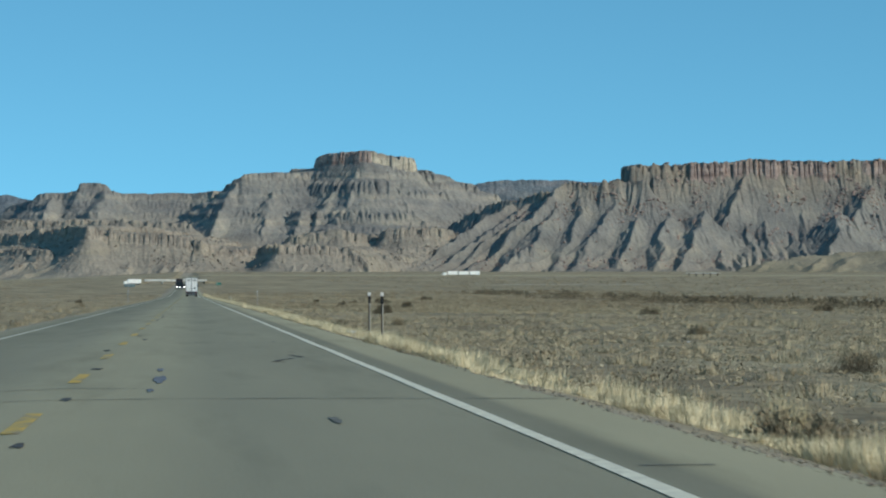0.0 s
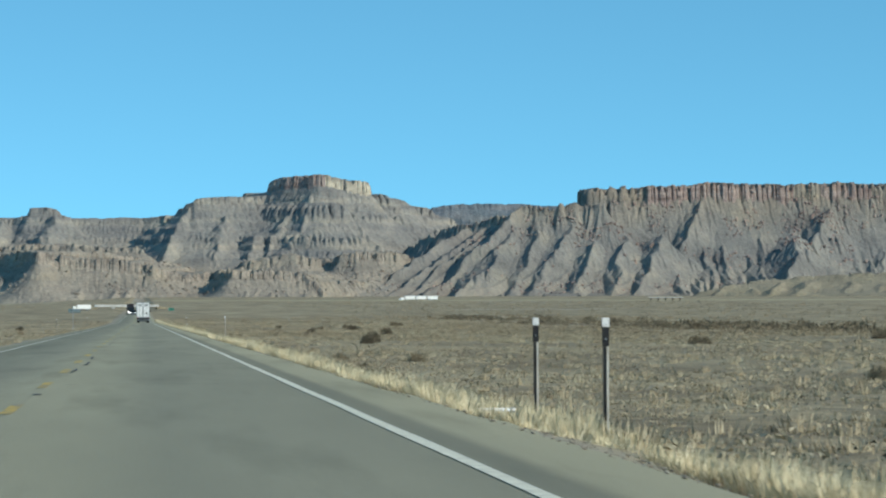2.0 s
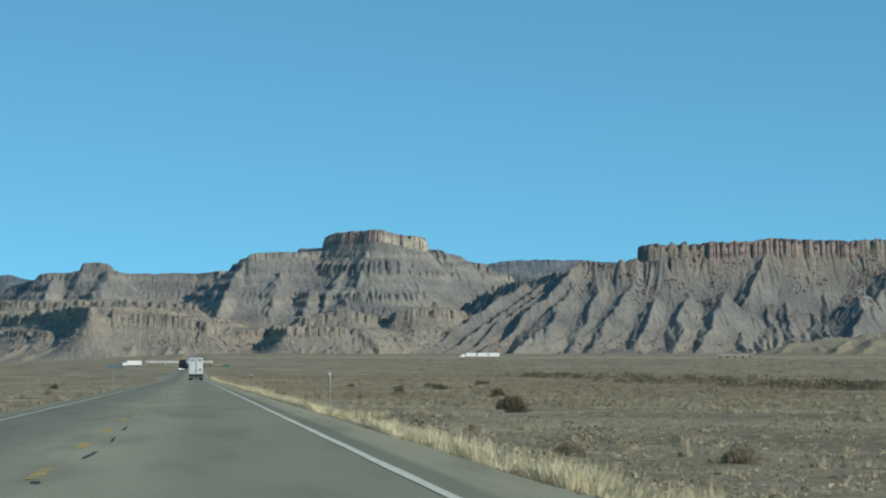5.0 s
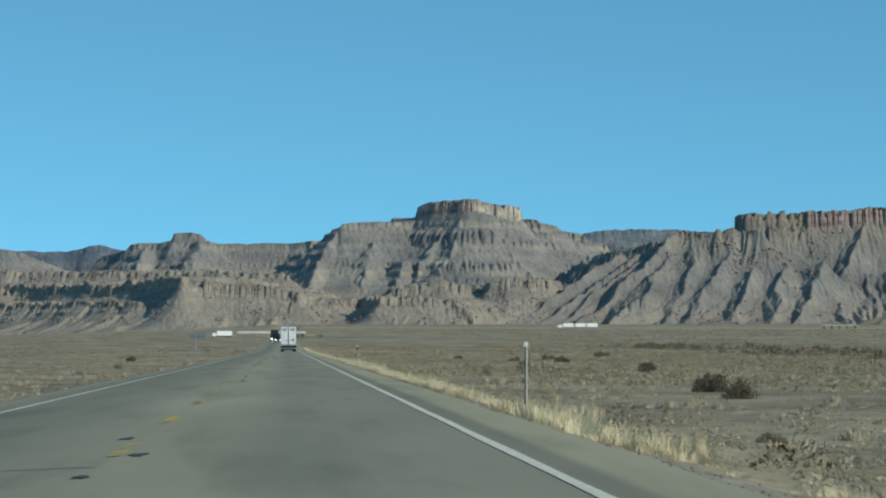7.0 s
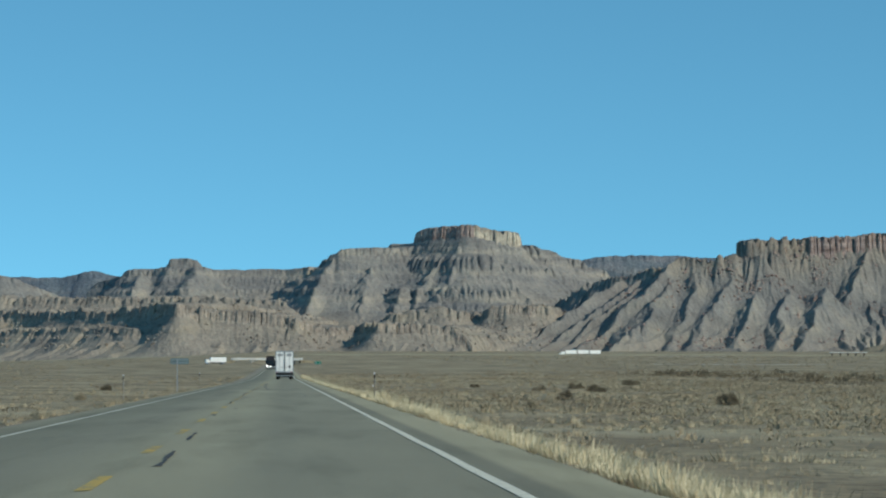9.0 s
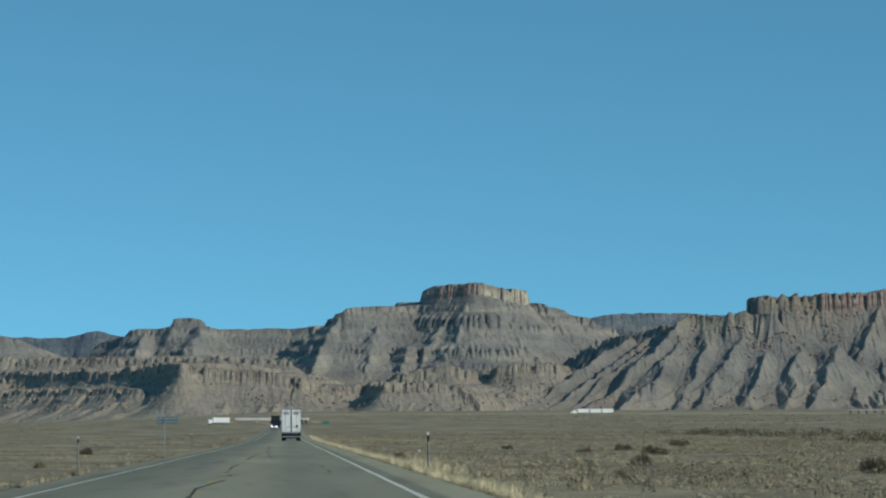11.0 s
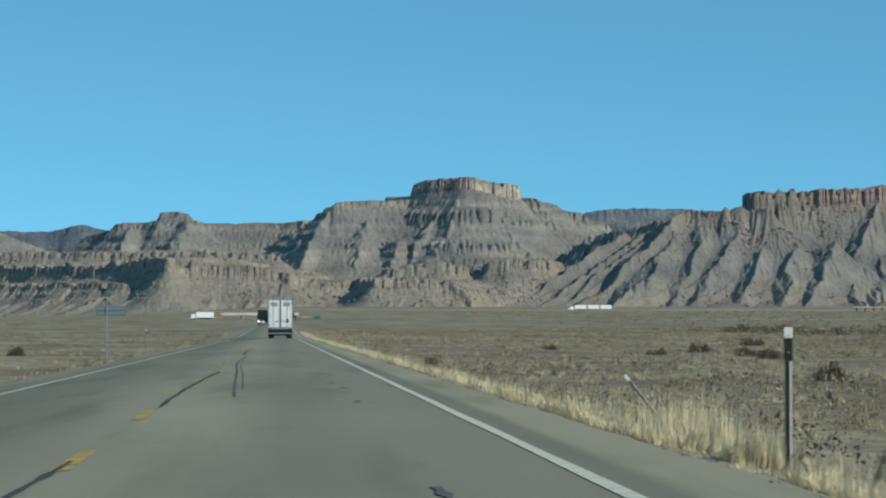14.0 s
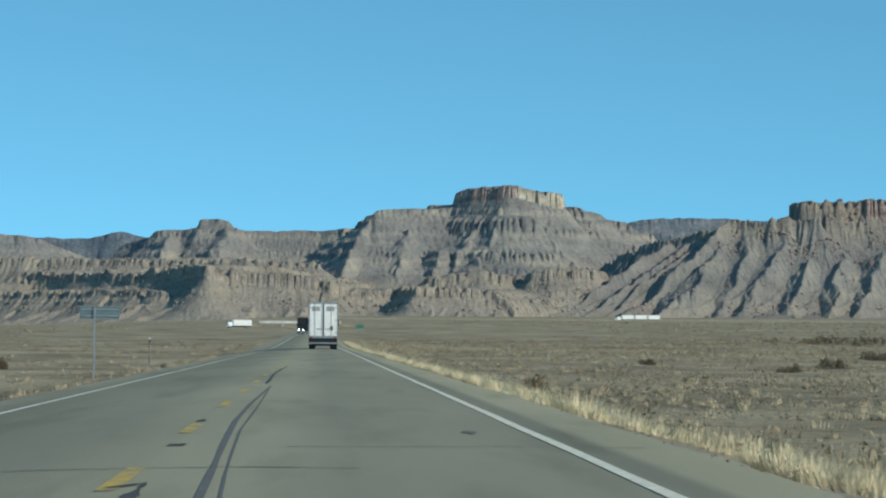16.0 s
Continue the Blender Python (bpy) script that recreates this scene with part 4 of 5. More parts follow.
def delineator(x, y, top, lean=0.0, label="brown steel roadside post with a white reflector", plate=True, wide=0.028):
    z = gz(x, y) - 0.05
    ob = thing("delineator_post", pose(x, y, z, 0, lean, 0), label, "road post", "delineator posts along the road")
    h = top - z
    bm = box(-wide, wide, -0.004, 0.004, 0, h, 0.002)
    box(-wide, -wide + 0.008, -0.03, 0.0, 0, h, 0.002, bm)
    box(wide - 0.008, wide, -0.03, 0.0, 0, h, 0.002, bm)
    part("post", bm, POST_STEEL, ob)
    # pale strip along the right edge paints in the sunlit flange
    part("sunlit_strip", box(wide - (0.014 if plate else 0.030 if wide > 0.02 else 0.005), wide + 0.006, -0.036, 0.004, 0.02, h - (0.25 if plate else 0.09)), POST_SUNLIT, ob, "pale edge strip coloured as if sunlit")
    part("reflector", box(-wide - 0.017, wide + 0.017, -0.046, -0.034, h - 0.09, h + 0.02, 0.006), REFLECT, ob, "white square reflector")
    if plate:
        part("marker_plate", box(-0.04, 0.04, -0.042, -0.034, h - 0.30, h - 0.095, 0.004), DARK_METAL, ob, "dark plate below the reflector")
    for k in (h - 0.06, h - 0.22):
        part("bolt", tube((0, -0.052, k), (0, -0.040, k), 0.008, n=6), GALV, ob)
    return ob


delineator(5.07, 86.7, 0.97)
delineator(5.06, 80.8, 0.97)
delineator(5.13, 231.5, 1.06, plate=False)
delineator(4.79, 365.7, 1.0)
delineator(5.92, 381.9, 0.55, -38, 'leaning bent roadside post with a white reflector', plate=False, wide=0.013)


def fallen_post(x, y, turn):
    ob = thing("fallen_post", pose(x, y, gz(x, y) + 0.02, 0, 0, turn), "white plastic post lying in the grass of the verge", "road post")
    part("tube", tube((-0.5, 0, 0.03), (0.45, 0, 0.03), 0.03, 0.026, 12), REFLECT, ob)
    part("cap", tube((0.45, 0, 0.03), (0.5, 0, 0.03), 0.034, 0.03, 12), GALV, ob)


fallen_post(4.05, 84.6, 8)


def wheel(parent, x, y, r, w):
    part_ob = part("tyre", tube((x - w / 2, y, r), (x + w / 2, y, r), r, n=24), RUBBER, parent)
    part("rim", tube((x - w / 2 - 0.01, y, r), (x + w / 2 + 0.01, y, r), r * 0.55, n=16), RIM, part_ob)


def semi_trailer(x, y):
    z = float(road_z(x, y))
    ob = thing("semi_trailer_truck", pose(x, y, z), "white semi-trailer truck seen from behind with closed doors", "truck")
    body = part("trailer_body", box(-1.28, 1.28, 0.06, 16.0, 1.12, 4.10, 0.03), TRAILER_WHITE, ob)
    part("rear_frame", box(-1.30, 1.30, 0.0, 0.10, 3.98, 4.12, 0.01, box(-1.30, -1.20, 0, 0.10, 1.05, 4.1, 0.01, box(1.20, 1.30, 0, 0.10, 1.05, 4.1, 0.01,
         box(-1.30, 1.30, 0, 0.12, 0.98, 1.16, 0.01)))), GALV, ob)
    for s in (-1, 1):
        x0, x1 = sorted((s * 0.04, s * 1.19))
        d = part("door", box(x0, x1, -0.03, 0.05, 1.18, 3.96, 0.01), TRAILER_WHITE, ob)
        for k in (0.10, 0.72):
            part("lock_rod", tube((s * k, -0.06, 1.15), (s * k, -0.06, 3.98), 0.018, n=8), GALV, d)
        part("upper_panel", box(*sorted((s * 0.28, s * 0.98)), -0.036, -0.03, 3.35, 3.75), GREY_MARK, d, "pale grey square marking")
        part("handle", box(*sorted((s * 0.15, s * 0.6)), -0.08, -0.05, 1.75, 1.80, 0.005), DARK_METAL, d)
        for k in (1.4, 2.5, 3.6):
            part("hinge", box(*sorted((s * 1.05, s * 1.22)), -0.05, -0.03, k, k + 0.08), GALV, d)
        part("mud_flap", box(*sorted((s * 0.62, s * 1.24)), 0.25, 0.27, 0.2, 1.0), RUBBER, ob)
        part("tail_lamp", box(*sorted((s * 0.95, s * 1.15)), -0.02, 0.02, 1.02, 1.12, 0.01), RED_LAMP, ob)
        part("bumper_leg", box(*sorted((s * 0.62, s * 0.70)), 0.02, 0.10, 0.52, 1.0), DARK_METAL, ob)
        for yy in (1.2, 2.5):
            wheel(ob, s * 0.98, yy, 0.5, 0.5)
        for yy in (17.0, 18.2):
            wheel(ob, s * 0.95, yy, 0.5, 0.5)
        wheel(ob, s * 1.05, 21.6, 0.5, 0.3)
        part("mirror", box(*sorted((s * 1.35, s * 1.55)), 20.6, 20.75, 2.2, 2.8, 0.03), DARK_METAL, ob)
    part("centre_seal", box(-0.04, 0.04, -0.035, 0.05, 1.18, 3.96), DARK_METAL, ob)
    part("sticker", box(0.62, 0.86, -0.036, -0.03, 1.65, 2.05), DARK_METAL, ob, "dark torn sticker on the door")
    part("underride_bar", box(-1.22, 1.22, -0.02, 0.10, 0.48, 0.60, 0.01), GALV, ob)
    part("chassis", box(-0.5, 0.5, 0.4, 19.5, 0.75, 1.12), DARK_METAL, ob)
    part("axle_housing", box(-0.75, 0.75, 1.0, 2.7, 0.3, 0.95, 0.05), DARK_METAL, ob)
    part("rear_step", box(-1.1, 1.1, 0.0, 0.16, 0.62, 0.98, 0.02), DARK_METAL, ob)
    part("cab", box(-1.22, 1.22, 17.4, 20.9, 0.9, 3.9, 0.15), TRUCK_DARK, ob)
    part("hood", box(-1.0, 1.0, 20.9, 22.4, 0.8, 2.0, 0.15), TRUCK_DARK, ob)


semi_trailer(0.42, 645)


def box_truck(x, y):
    z = float(road_z(x, y))
    ob = thing("box_truck", pose(x, y, z, 0, 0, 180), "dark oncoming truck with lit headlamps", "truck")
    part("cab", box(-1.15, 1.15, -2.0, 0.2, 0.5, 2.9, 0.15), TRUCK_DARK, ob)
    part("windscreen", box(-1.0, 1.0, 0.18, 0.23, 1.7, 2.6, 0.02), GLASS, ob)
    part("cargo_box", box(-1.28, 1.28, -12, -2.2, 0.9, 4.0, 0.04), TRUCK_DARK, ob)
    part("bumper", box(-1.2, 1.2, 0.2, 0.4, 0.4, 0.75, 0.04), GALV, ob)
    for s in (-1, 1):
        part("headlamp", box(*sorted((s * 0.72, s * 1.05)), 0.22, 0.28, 0.85, 1.08, 0.02), HEADLAMP, ob)
        part("mirror", box(*sorted((s * 1.3, s * 1.5)), -0.1, 0.05, 1.9, 2.6, 0.03), TRUCK_DARK, ob)
        for yy in (-0.8, -9.5, -10.7):
            wheel(ob, s * 1.0, yy, 0.5, 0.32)


box_truck(-3.7, 1120)


def pickup(x, y):
    z = float(road_z(x, y))
    ob = thing("pickup_truck", pose(x, y, z, 0, 0, 180), "dark pickup with bright headlamps driving in the oncoming lane", "car")
    part("body", box(-0.98, 0.98, -5.2, 0.2, 0.45, 1.15, 0.1), TRUCK_DARK, ob)
    part("cabin", box(-0.88, 0.88, -3.6, -1.3, 1.15, 1.85, 0.18), GLASS, ob)
    part("bumper", box(-0.98, 0.98, 0.15, 0.32, 0.42, 0.62, 0.04), GALV, ob)
    for s in (-1, 1):
        part("headlamp", box(*sorted((s * 0.6, s * 0.9)), 0.18, 0.24, 0.82, 1.0, 0.02), HEADLAMP, ob)
        for yy in (-0.9, -4.2):
            wheel(ob, s * 0.85, yy, 0.38, 0.26)


pickup(-2.6, 1085)


def triple_truck(x, y, turn):
    z = gz(x, y)
    ob = thing("triple_trailer_truck", pose(x, y, z, 0, 0, turn), "white truck pulling three short trailers on the far interstate", "truck")
    part("cab", box(-1.2, 1.2, -3.6, -0.6, 0.5, 3.0, 0.2), TRAILER_WHITE, ob)
    part("hood", box(-1.1, 1.1, -5.0, -3.6, 0.5, 1.8, 0.2), TRAILER_WHITE, ob)
    part("windscreen", box(-1.0, 1.0, -3.66, -3.58, 1.9, 2.7, 0.02), GLASS, ob)
    for k in range(3):
        y0 = 0.3 + k * 9.7
        t = part("trailer", box(-1.28, 1.28, y0, y0 + 8.6, 1.1, 4.1, 0.05), TRAILER_WHITE, ob)
        part("side_marking", box(-1.30, -1.283, y0 + 1.0, y0 + 4.6, 2.5, 3.3), SIGN_BACK, t, "blue grey marking")
        part("chassis", box(-1.0, 1.0, y0 + 0.3, y0 + 8.3, 0.6, 1.1), DARK_METAL, ob)
        for s in (-1, 1):
            for yy in (y0 + 1.2, y0 + 7.4):
                wheel(ob, s * 1.0, yy, 0.5, 0.5)
    for s in (-1, 1):
        wheel(ob, s * 1.0, -4.0, 0.5, 0.3)


triple_truck(222, 2526, -84)


def trestle(x, y):
    z = gz(x, y)
    ob = thing("trestle_bridge", pose(x, y, z, 0, 0, -6), "pale low bridge with dark piers at the foot of the cliffs", "bridge")
    part("deck", box(-14, 14, -3, 3, 2.2, 2.8, 0.05), CONCRETE, ob)
    for k in range(5):
        part("pier", box(-12.4 + 6 * k, -11.6 + 6 * k, -2.5, 2.5, -1, 2.2), WOOD, ob)


trestle(430, 2440)


def distant_truck(x, y, turn):
    ob = thing("distant_truck", pose(x, y, gz(x, y), 0, 0, turn), "small white box truck on the far side road", "truck")
    part("cargo_box", box(-1.2, 1.2, 0, 6.4, 0.9, 2.9, 0.05), TRAILER_WHITE, ob)
    part("cab", box(-1.1, 1.1, -1.9, -0.2, 0.5, 2.1, 0.2), TRAILER_WHITE, ob)
    part("windscreen", box(-0.95, 0.95, -1.93, -1.88, 1.3, 1.9, 0.02), GLASS, ob)
    part("chassis", box(-0.9, 0.9, -1, 6.2, 0.5, 0.9), DARK_METAL, ob)
    for s in (-1, 1):
        for yy in (4.8, -1.2):
            wheel(ob, s * 0.95, yy, 0.42, 0.3)


distant_truck(-29, 1400, -78)


def overpass():
    y = 1560.0
    z = 7.2
    ob = thing("overpass_bridge", pose(-28, y, 0, 0, 0, 4), "pale concrete highway overpass on thin piers", "bridge")
    part("deck", box(5, 37, -5, 5, z - 0.6, z, 0.05), CONCRETE, ob)
    part("parapet", box(5, 37, -5.1, -4.8, z, z + 0.5, 0.03), CONCRETE, ob)
    part("parapet", box(5, 37, 4.8, 5.1, z, z + 0.5, 0.03), CONCRETE, ob)
    for x in (14, 22, 30):
        part("pier", box(x - 0.5, x + 0.5, -4, 4, -4, z - 0.6, 0.05), CONCRETE, ob)
    for x0, x1 in ((6, -60), (36, 110)):
        bm = bmesh.new()
        near = [bm.verts.new(p) for p in ((x0, -14, -6), (x0, -5.2, z - 0.6), (x0, 5.2, z - 0.6), (x0, 14, -6))]
        far = [bm.verts.new(p) for p in ((x1, -9, -8), (x1, -4, -1), (x1, 4, -1), (x1, 9, -8))]
        for k in range(3):
            bm.faces.new((near[k], near[k + 1], far[k + 1], far[k]))
        bm.faces.new(near[::-1])
        bm.faces.new(far)
        bmesh.ops.recalc_face_normals(bm, faces=bm.faces)
        part("embankment", bm, SOIL, ob, "sloping earth bank")


overpass()


def big_sign(x, y, w, h, bottom, face, label, posts, name="highway_sign"):
    z = gz(x, y) - 0.1
    ob = thing(name, pose(x, y, z), label, "road sign")
    part("panel", box(-w / 2, w / 2, -0.02, 0.02, bottom, bottom + h, 0.01), face, ob)
    for px in posts:
        part("post", box(px - 0.05, px + 0.05, -0.10, -0.02, 0, bottom + h * 0.95, 0.01), GALV, ob)
    for k in (0.25, 0.75):
        part("stiffener", box(-w / 2 + 0.05, w / 2 - 0.05, -0.05, -0.02, bottom + h * k - 0.03, bottom + h * k + 0.03), GALV, ob)


big_sign(-10.8, 532, 1.95, 0.62, 3.05, SIGN_BACK, "bluish grey back of a road sign on a steel post", (-0.25,))
big_sign(12.4, 1250, 2.3, 1.1, 1.2, SIGN_GREEN, "far green highway guide sign", (-0.7, 0.7))
delineator(-10.3, 412.3, 0.85, label="brown steel roadside post on the far shoulder")
delineator(-9.0, 543.7, 0.95, label="brown steel roadside post on the far shoulder")


# ---- plants ----
def tuft_mesh(rng, centres, height, radius, blades, spread, width):
    """Blades of grass, one thin triangle each, round every centre."""
    n = len(centres)
    a = rng.rand(n, blades) * 2 * np.pi
    r = np.sqrt(rng.rand(n, blades)) * radius[:, None]
    out = r / radius[:, None]
    lean = (rng.rand(n, blades) * spread + 0.05) * (0.35 + 0.8 * out)
    h = height[:, None] * (0.55 + 0.6 * rng.rand(n, blades)) * (1 - 0.55 * out ** 2)
    b = centres[:, None, :] + np.stack([np.cos(a) * r, np.sin(a) * r, 0 * r - 0.03], -1)
    tip = b + np.stack([np.cos(a) * lean * h, np.sin(a) * lean * h, h], -1)
    s = np.stack([-np.sin(a + 0.7), np.cos(a + 0.7), 0 * a], -1) * (width * (0.6 + 0.8 * rng.rand(n, blades)))[..., None]
    V = np.stack([b - s, b + s, tip], 2).reshape(-1, 3)
    return V, np.arange(len(V)).reshape(-1, 3)


def on_ground(x, y):
    return np.stack([x, y, ground_height(x, y)], -1)


rng = np.random.RandomState(21)


def patches(x, y, seed):
    """Where plants grow: tight clumps inside wide uneven patches, 0 to 1."""
    return 0.5 * fbm(x / 5, y / 11, seed, 3) + 0.5 * fbm(x / 17, y / 55, seed + 30, 3)


def verge_grass():
    n = 24000
    y = 12 + rng.rand(n) ** 1.5 * 820
    wide = fbm(y / 14.0, y * 0 + 9, 6, 2)
    edge = 3.72 + 0.9 * np.clip(1.0 - 1.5 * wide, 0, 1) + 0.5 * (fbm(y / 5.0, y * 0 + 3, 16, 2) - 0.5) + 0.9 * np.clip((42 - y) / 8, 0, 1)
    x = edge + rng.rand(n) ** 1.4 * (0.5 + 1.7 * wide)
    clump = fbm(x * 0.8, y / 2.6, 5, 3)
    h = (0.07 + 0.31 * np.clip(clump * 2.4 - 0.75, 0.05, 1) * (0.4 + 1.1 * wide)) * (0.5 + 0.8 * rng.rand(n) ** 1.5) * np.clip(1.15 - (x - 3.5) / 4.0, 0.45, 1)
    rad = 0.10 + 0.5 * h + 0.10 * rng.rand(n)
    keep = rng.rand(n) < np.clip((clump * 0.75 + wide * 0.40 - 0.47) * 8.0, 0.03, 1)
    c = on_ground(x, y)[keep]
    V, F = tuft_mesh(rng, c, h[keep], rad[keep], 44, 0.9, 0.009)
    tagged(mesh_ob("verge_grass", V, F, DRY_GRASS), "dry yellow grass along the road edge", "grass", kind="stuff")
    # dark tufts shifted towards the road put the verge's shade into colour
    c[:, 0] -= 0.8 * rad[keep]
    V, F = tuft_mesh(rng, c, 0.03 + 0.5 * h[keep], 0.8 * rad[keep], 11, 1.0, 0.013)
    tagged(mesh_ob("grass_foot_shade", V, F, SHADE_THATCH), "brown thatch standing in for shade at the foot of the verge grass", "grass", kind="stuff")
    # thinner tufts in the ditch, on the plain and along the far shoulder
    n = 20000
    y = 20 + rng.rand(n) ** 1.35 * 800
    x = np.where(rng.rand(n) < 0.82, 4.6 + rng.rand(n) ** 1.5 * 75, -6.6 - rng.rand(n) ** 1.4 * 60)
    d = patches(x, y, 15)
    keep = rng.rand(n) < np.clip((d - 0.425) * 8, 0.06, 1)
    h = (0.05 + 0.20 * rng.rand(n) ** 1.6) * (0.5 + d)
    V, F = tuft_mesh(rng, on_ground(x, y)[keep], h[keep], (h * (1.2 + 1.3 * rng.rand(n)))[keep], 18, 1.3, 0.008)
    tagged(mesh_ob("plain_grass", V, F, PLAIN_GRASS), "dry matted tufts of pale grass on the plain", "grass", kind="stuff")
    # rounded hummocks of grass; dark thatch paints in the shade on their sunless side
    n = 17000
    y = 22 + rng.rand(n) ** 0.95 * 860
    x = np.where(rng.rand(n) < 0.85, 5.2 + rng.rand(n) ** 1.3 * 85, -7.5 - rng.rand(n) ** 1.3 * 60)
    d = patches(x, y, 19)
    keep = rng.rand(n) < np.clip((d - 0.435) * 8, 0.04, 1)
    h = (0.10 + 0.34 * rng.rand(n) ** 2.2) * (0.6 + 0.8 * d)
    rad = 0.25 + 0.8 * rng.rand(n) ** 1.6
    V, F = tuft_mesh(rng, on_ground(x, y)[keep], h[keep], rad[keep], 52, 0.9, 0.018)
    tagged(mesh_ob("grass_hummock", V, F, PLAIN_GRASS), "pale dry grass hummocks on the plain", "grass", kind="stuff")
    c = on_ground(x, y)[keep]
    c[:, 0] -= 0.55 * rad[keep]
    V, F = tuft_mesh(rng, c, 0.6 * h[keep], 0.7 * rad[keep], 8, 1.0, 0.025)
    tagged(mesh_ob("grass_foot_shade", V, F, SHADE_THATCH), "brown thatch standing in for shade under the grass hummocks", "grass", kind="stuff")


verge_grass()


def brush_mesh(rng, centres, height, radius, twigs, leaf, rise=1.2):
    """Fuzzy bushes: many small slanting leaf dabs in an uneven dome round every centre."""
    n = len(centres)
    a = rng.rand(n, twigs) * 2 * np.pi
    e = rng.rand(n, twigs)
    lump = 0.7 + 0.4 * np.sin(a * 3 + rng.rand(n, 1) * 6) * rng.rand(n, 1)
    q = 0.5 + 0.5 * rng.rand(n, twigs) ** 0.5
    rr = radius[:, None] * lump * np.sqrt(1 - e * e * 0.95) * q
    p = centres[:, None, :] + np.stack([np.cos(a) * rr, np.sin(a) * rr, height[:, None] * e * (0.75 + 0.3 * lump) * q], -1)
    size = leaf * height[:, None] * (0.5 + rng.rand(n, twigs))
    d1 = rng.randn(n, twigs, 3) * size[..., None] * 0.45
    up = np.stack([np.cos(a) * 0.5, np.sin(a) * 0.5, 0 * a + rise], -1) * size[..., None] * 1.5
    V = np.stack([p + d1, p - d1, p + up], 2).reshape(-1, 3)
    return V, np.arange(len(V)).reshape(-1, 3)


def scatter(n, x0, x1, y0, y1, hmin, hmax, material, name, label, twigs=40, leaf=0.08, flat=1.0, power=1.0, thin=0.34, rise=1.2):
    y = y0 + rng.rand(n) ** power * (y1 - y0)
    x = x0 + rng.rand(n) * (x1 - x0)
    dens = fbm(x / 18, y / 30, 8, 3)
    keep = rng.rand(n) < np.clip((dens - thin) * 4, 0.06, 1)
    x, y = x[keep], y[keep]
    h = hmin + (hmax - hmin) * rng.rand(len(x)) ** 2.2
    V, F = brush_mesh(rng, on_ground(x, y), h, h * flat * (0.8 + 0.6 * rng.rand(len(x))), twigs, leaf, rise)
    tagged(mesh_ob(name, V, F, material), label, "grass" if name == "grass_mat" else "shrubs", kind="stuff")


scatter(13000, 4.9, 62, 20, 560, 0.05, 0.20, PLAIN_GRASS, "grass_mat", "low matted pale grass on the plain", 34, 0.40, 4.0, 1.35, thin=0.34, rise=0.25)
scatter(4200, -60, -7.2, 60, 620, 0.05, 0.20, PLAIN_GRASS, "grass_mat", "low matted pale grass beside the far shoulder", 26, 0.42, 4.0, 1.2, thin=0.34, rise=0.25)
scatter(7000, 6, 60, 20, 620, 0.08, 0.34, SAGE, "low_brush", "low grey brown desert brush", 60, 0.10, 1.8, 1.3, rise=0.6)
scatter(8000, 8, 130, 300, 1000, 0.2, 0.55, SAGE, "low_brush", "grey brown desert brush farther along the road", 34, 0.15, 1.6, thin=0.30)
scatter(3200, 6, 130, 45, 900, 0.15, 0.5, DARK_BRUSH, "dark_brush", "dark low brush among the pale grass", 50, 0.12, 1.7, thin=0.34, rise=0.6)
scatter(1200, -90, -8, 70, 900, 0.12, 0.45, DARK_BRUSH, "dark_brush", "dark low brush across the road", 40, 0.13, 1.5, thin=0.30)
scatter(11000, 55, 180, 150, 1100, 0.2, 0.6, SAGE, "low_brush", "grey brown desert brush on the plain", 30, 0.16, 1.6)
scatter(6000, 80, 420, 700, 2300, 0.3, 0.9, SAGE, "low_brush", "scattered brush on the far plain", 14, 0.26, 1.7)
scatter(4500, -70, -7.5, 60, 900, 0.08, 0.36, SAGE, "low_brush", "low brush beside the far shoulder", 50, 0.11, 1.4)
scatter(4000, -260, -60, 300, 2000, 0.2, 0.7, SAGE, "low_brush", "scattered brush on the plain across the road", 14, 0.26, 1.6)
scatter(2300, 84, 118, 200, 1000, 0.4, 1.7, DARK_BRUSH, "creek_brush", "dark brush along a dry creek", 70, 0.12, 1.4, thin=0.455)
scatter(1600, 80, 122, 200, 1000, 0.4, 1.0, SAGE, "low_brush", "paler brush between the dark creek bushes", 40, 0.14, 1.6, thin=0.42)


def roadside_gravel():
    n = 9000
    y = 11 + rng.rand(n) ** 2.0 * 420
    x = 3.22 + rng.rand(n) ** 1.6 * 1.2
    z = ground_height(x, y)
    z = np.where(x < 3.34, 0.004, z)
    size = 0.005 + 0.017 * rng.rand(n) ** 3
    base = np.array([(1, 0, 0), (-1, 0, 0), (0, 1, 0), (0, -1, 0), (0, 0, 0.7), (0, 0, -0.7)])
    tri = np.array([(0, 2, 4), (2, 1, 4), (1, 3, 4), (3, 0, 4), (2, 0, 5), (1, 2, 5), (3, 1, 5), (0, 3, 5)])
    turn = rng.rand(n) * 6.3
    c, s = np.cos(turn)[:, None], np.sin(turn)[:, None]
    B = base[None] * (0.6 + 0.8 * rng.rand(n, 6, 1)) * size[:, None, None]
    V = np.stack([B[..., 0] * c - B[..., 1] * s + x[:, None], B[..., 0] * s + B[..., 1] * c + y[:, None], B[..., 2] + z[:, None] + size[:, None] * 0.4], -1)
    F = (tri[None] + (np.arange(n) * 6)[:, None, None]).reshape(-1, 3)
    tagged(mesh_ob("roadside_gravel", V.reshape(-1, 3), F, STONE), "loose grey gravel along the asphalt edge", "gravel", kind="stuff")


STONE = blade_material("loose gravel stone", (0.17, 0.15, 0.12), (0.25, 0.225, 0.18), (0.34, 0.31, 0.255))
roadside_gravel()


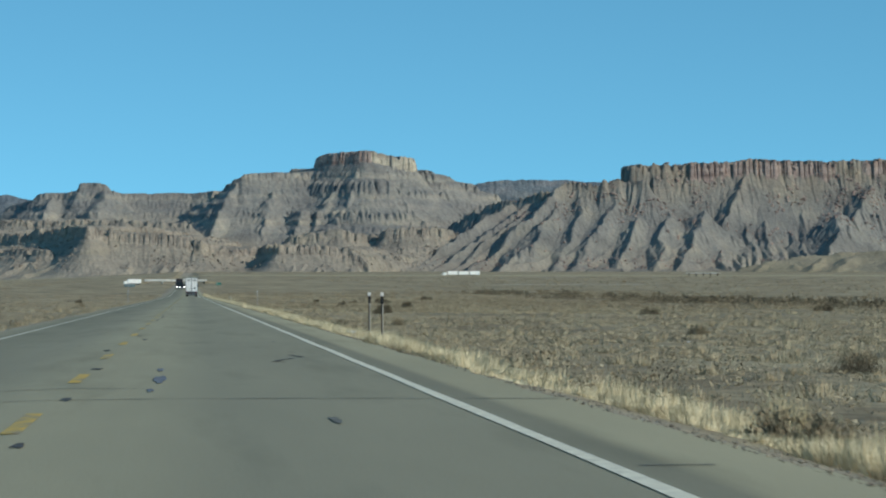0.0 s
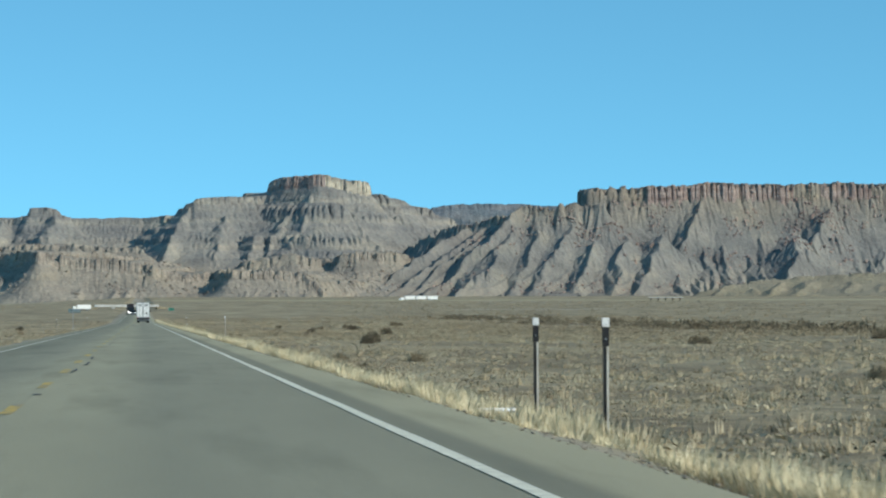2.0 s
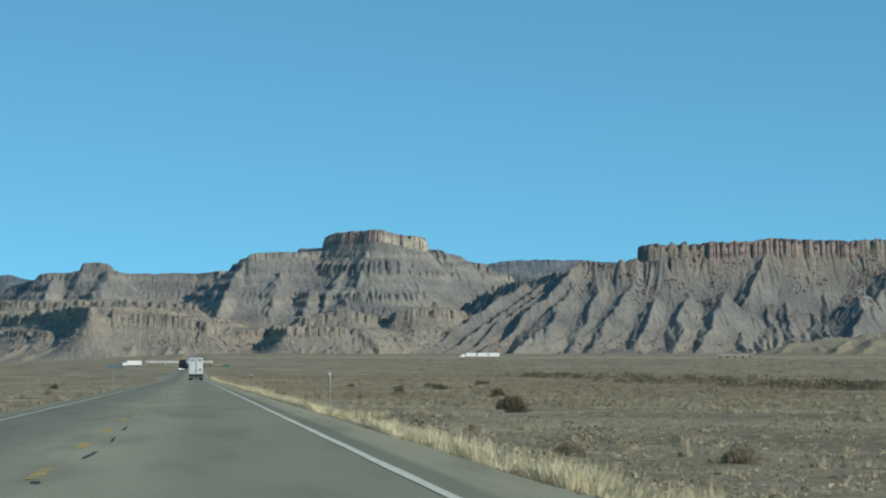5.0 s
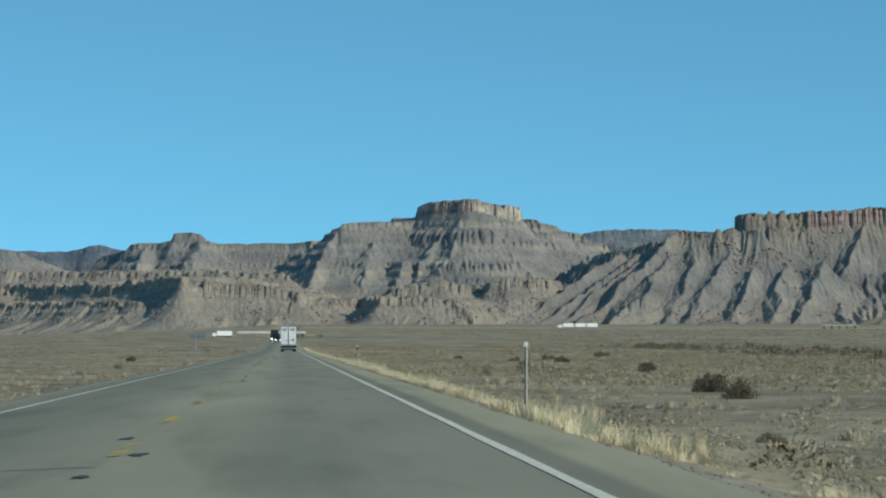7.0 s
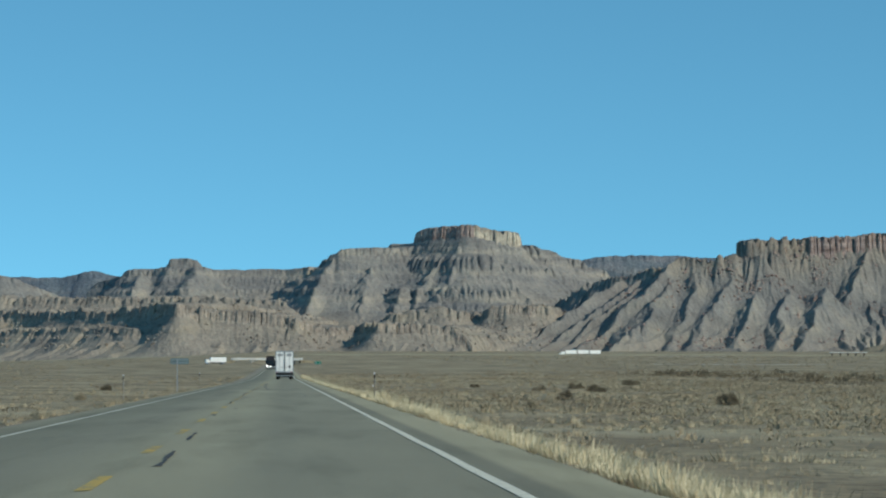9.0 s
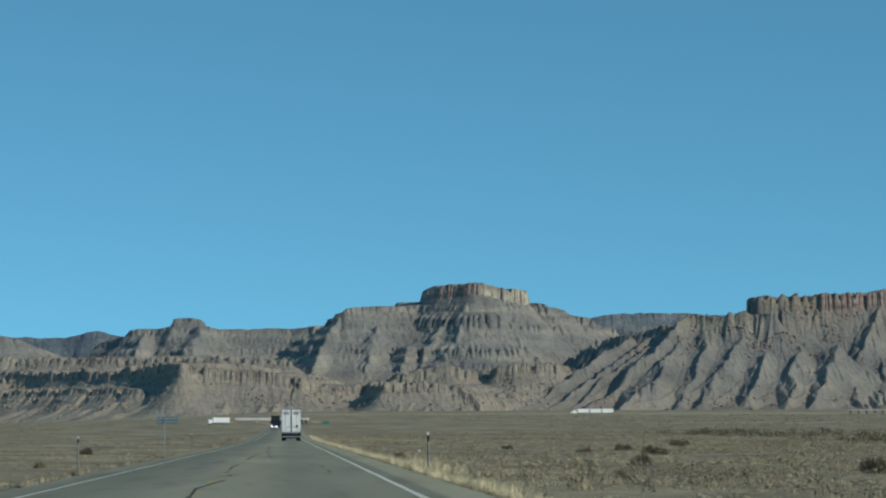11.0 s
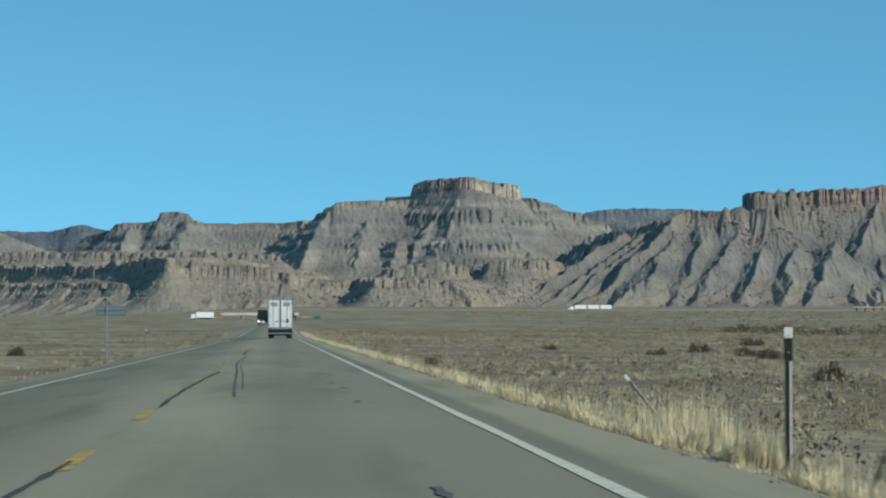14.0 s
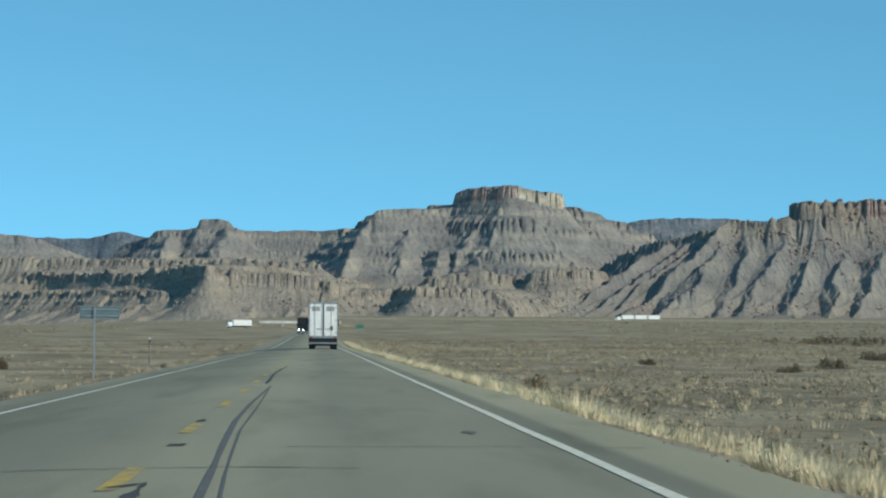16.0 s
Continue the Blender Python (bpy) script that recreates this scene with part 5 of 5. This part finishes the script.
# ---- bushes that stand out ----
def bush(x, y, h, wide, material, stem, label, seed):
    r = np.random.RandomState(seed)
    ob = thing("bush", pose(x, y, gz(x, y) - 0.03), label, "bush", "single bushes beside the road")
    bm = bmesh.new()
    k = 7
    a = np.arange(k) * 2.4 + r.rand(k)
    far = wide * 0.62 * np.sqrt(r.rand(k))
    tall = h * (1.05 - 0.6 * (far / wide) ** 1.2) * (0.55 + 0.5 * r.rand(k))
    lobe = np.stack([np.cos(a) * far, np.sin(a) * far, np.zeros(k)], -1)
    for c, t in zip(lobe, tall):
        tube((c[0] * 0.2, c[1] * 0.2, 0), (c[0], c[1], t * 0.8), 0.018, 0.006, 5, bm)
    part("stems", bm, stem, ob)
    V, F = brush_mesh(r, lobe, tall, wide * (0.30 + 0.3 * r.rand(k)), 420, 0.05)
    W, G = tuft_mesh(r, lobe, tall * 1.1, np.full(k, wide * 0.34), 60, 0.5, 0.006)
    mesh_ob("foliage", np.concatenate([V, W]), np.concatenate([F, G + len(V)]), material, ob)


def grass_clump(x, y, h, wide, label, seed):
    r = np.random.RandomState(seed)
    ob = thing("grass_clump", pose(x, y, gz(x, y) - 0.03), label, "grass", "tall grass clumps on the verge")
    V, F = tuft_mesh(r, np.stack([r.randn(40) * wide * 0.45, r.randn(40) * wide * 0.7, np.zeros(40)], -1), np.full(40, h) * (0.6 + 0.6 * r.rand(40)), np.full(40, 0.10), 40, 0.45, 0.006)
    mesh_ob("tussock", V, F, DRY_GRASS, ob)


for k, (x, y, h, w) in enumerate([(20.2, 308.6, 1.25, 1.1), (18.4, 288, 0.9, 0.8), (10.2, 200.3, 0.6, 0.6), (13.5, 193, 0.6, 0.8), (36, 552, 1.1, 1.3), (39.7, 612, 1.2, 1.5),
                                  (32.7, 590, 0.9, 1.2), (54, 670, 1.3, 1.8), (27, 627, 0.8, 1.1), (9.4, 514.6, 0.8, 0.9), (38.5, 578, 1.0, 1.2), (20.4, 89.5, 0.6, 0.9),
                                  (42, 268, 0.9, 1.2), (70, 322, 1.1, 1.6), (26, 150, 0.8, 0.8), (31, 420, 1.2, 1.1), (24, 465, 1.0, 1.0), (-22, 590, 1.0, 0.9), (-17, 470, 0.7, 0.7), (5.75, 28.2, 0.62, 0.75), (17.8, 78.4, 0.5, 1.1), (10.8, 234.2, 0.35, 0.5), (16.5, 410, 0.6, 0.7), (6.9, 385.6, 0.55, 0.6)]):
    dark = h >= 0.9 or k % 4 == 0
    bush(x, y, h, w, DARK_BRUSH if dark else SAGE, WOOD, "dark twiggy desert bush on the plain" if dark else "grey brown rounded desert bush on the plain", 300 + k)
for k, (x, y, h, w) in enumerate([(6.3, 27.2, 0.34, 0.7), (7.3, 36.9, 0.6, 0.3), (5.3, 30.3, 0.34, 0.35), (5.0, 34, 0.36, 0.6), (5.2, 38.7, 0.34, 0.6), (4.9, 44, 0.32, 0.7), (5.2, 382.1, 0.55, 0.5), (5.4, 377.7, 0.7, 0.6), (7.4, 244.5, 0.5, 0.8), (5.0, 425, 0.34, 0.8), (4.75, 371.4, 0.62, 0.5), (4.5, 366, 0.5, 0.4), (5.1, 376, 0.4, 0.5), (6.5, 384.5, 0.6, 0.7),
                                  (4.6, 417, 0.35, 0.6), (4.9, 86, 0.4, 0.6), (4.7, 80.5, 0.35, 0.5), (4.8, 52, 0.4, 0.6), (4.6, 204, 0.4, 0.5), (5.0, 150, 0.4, 0.5)]):
    grass_clump(x, y, h, w, "tall clump of dry yellow grass on the verge", 400 + k)


def litter(x, y, size, seed):
    r = np.random.RandomState(seed)
    ob = thing("litter", pose(x, y, gz(x, y) + 0.02, 0, 0, seed * 40), "small crumpled scrap of white paper on the ground", "litter", "scraps of litter")
    bm = bmesh.new()
    bmesh.ops.create_grid(bm, x_segments=5, y_segments=5, size=size)
    for v in bm.verts:
        v.co.z += r.rand() * size * 0.7
    bmesh.ops.solidify(bm, geom=bm.faces[:], thickness=0.003)
    part("paper", bm, REFLECT, ob)


for k, (x, y) in enumerate([(9.6, 71), (12.5, 437), (16, 452), (8.5, 247), (22, 130)]):
    litter(x, y, 0.05 + 0.006 * k, k + 1)
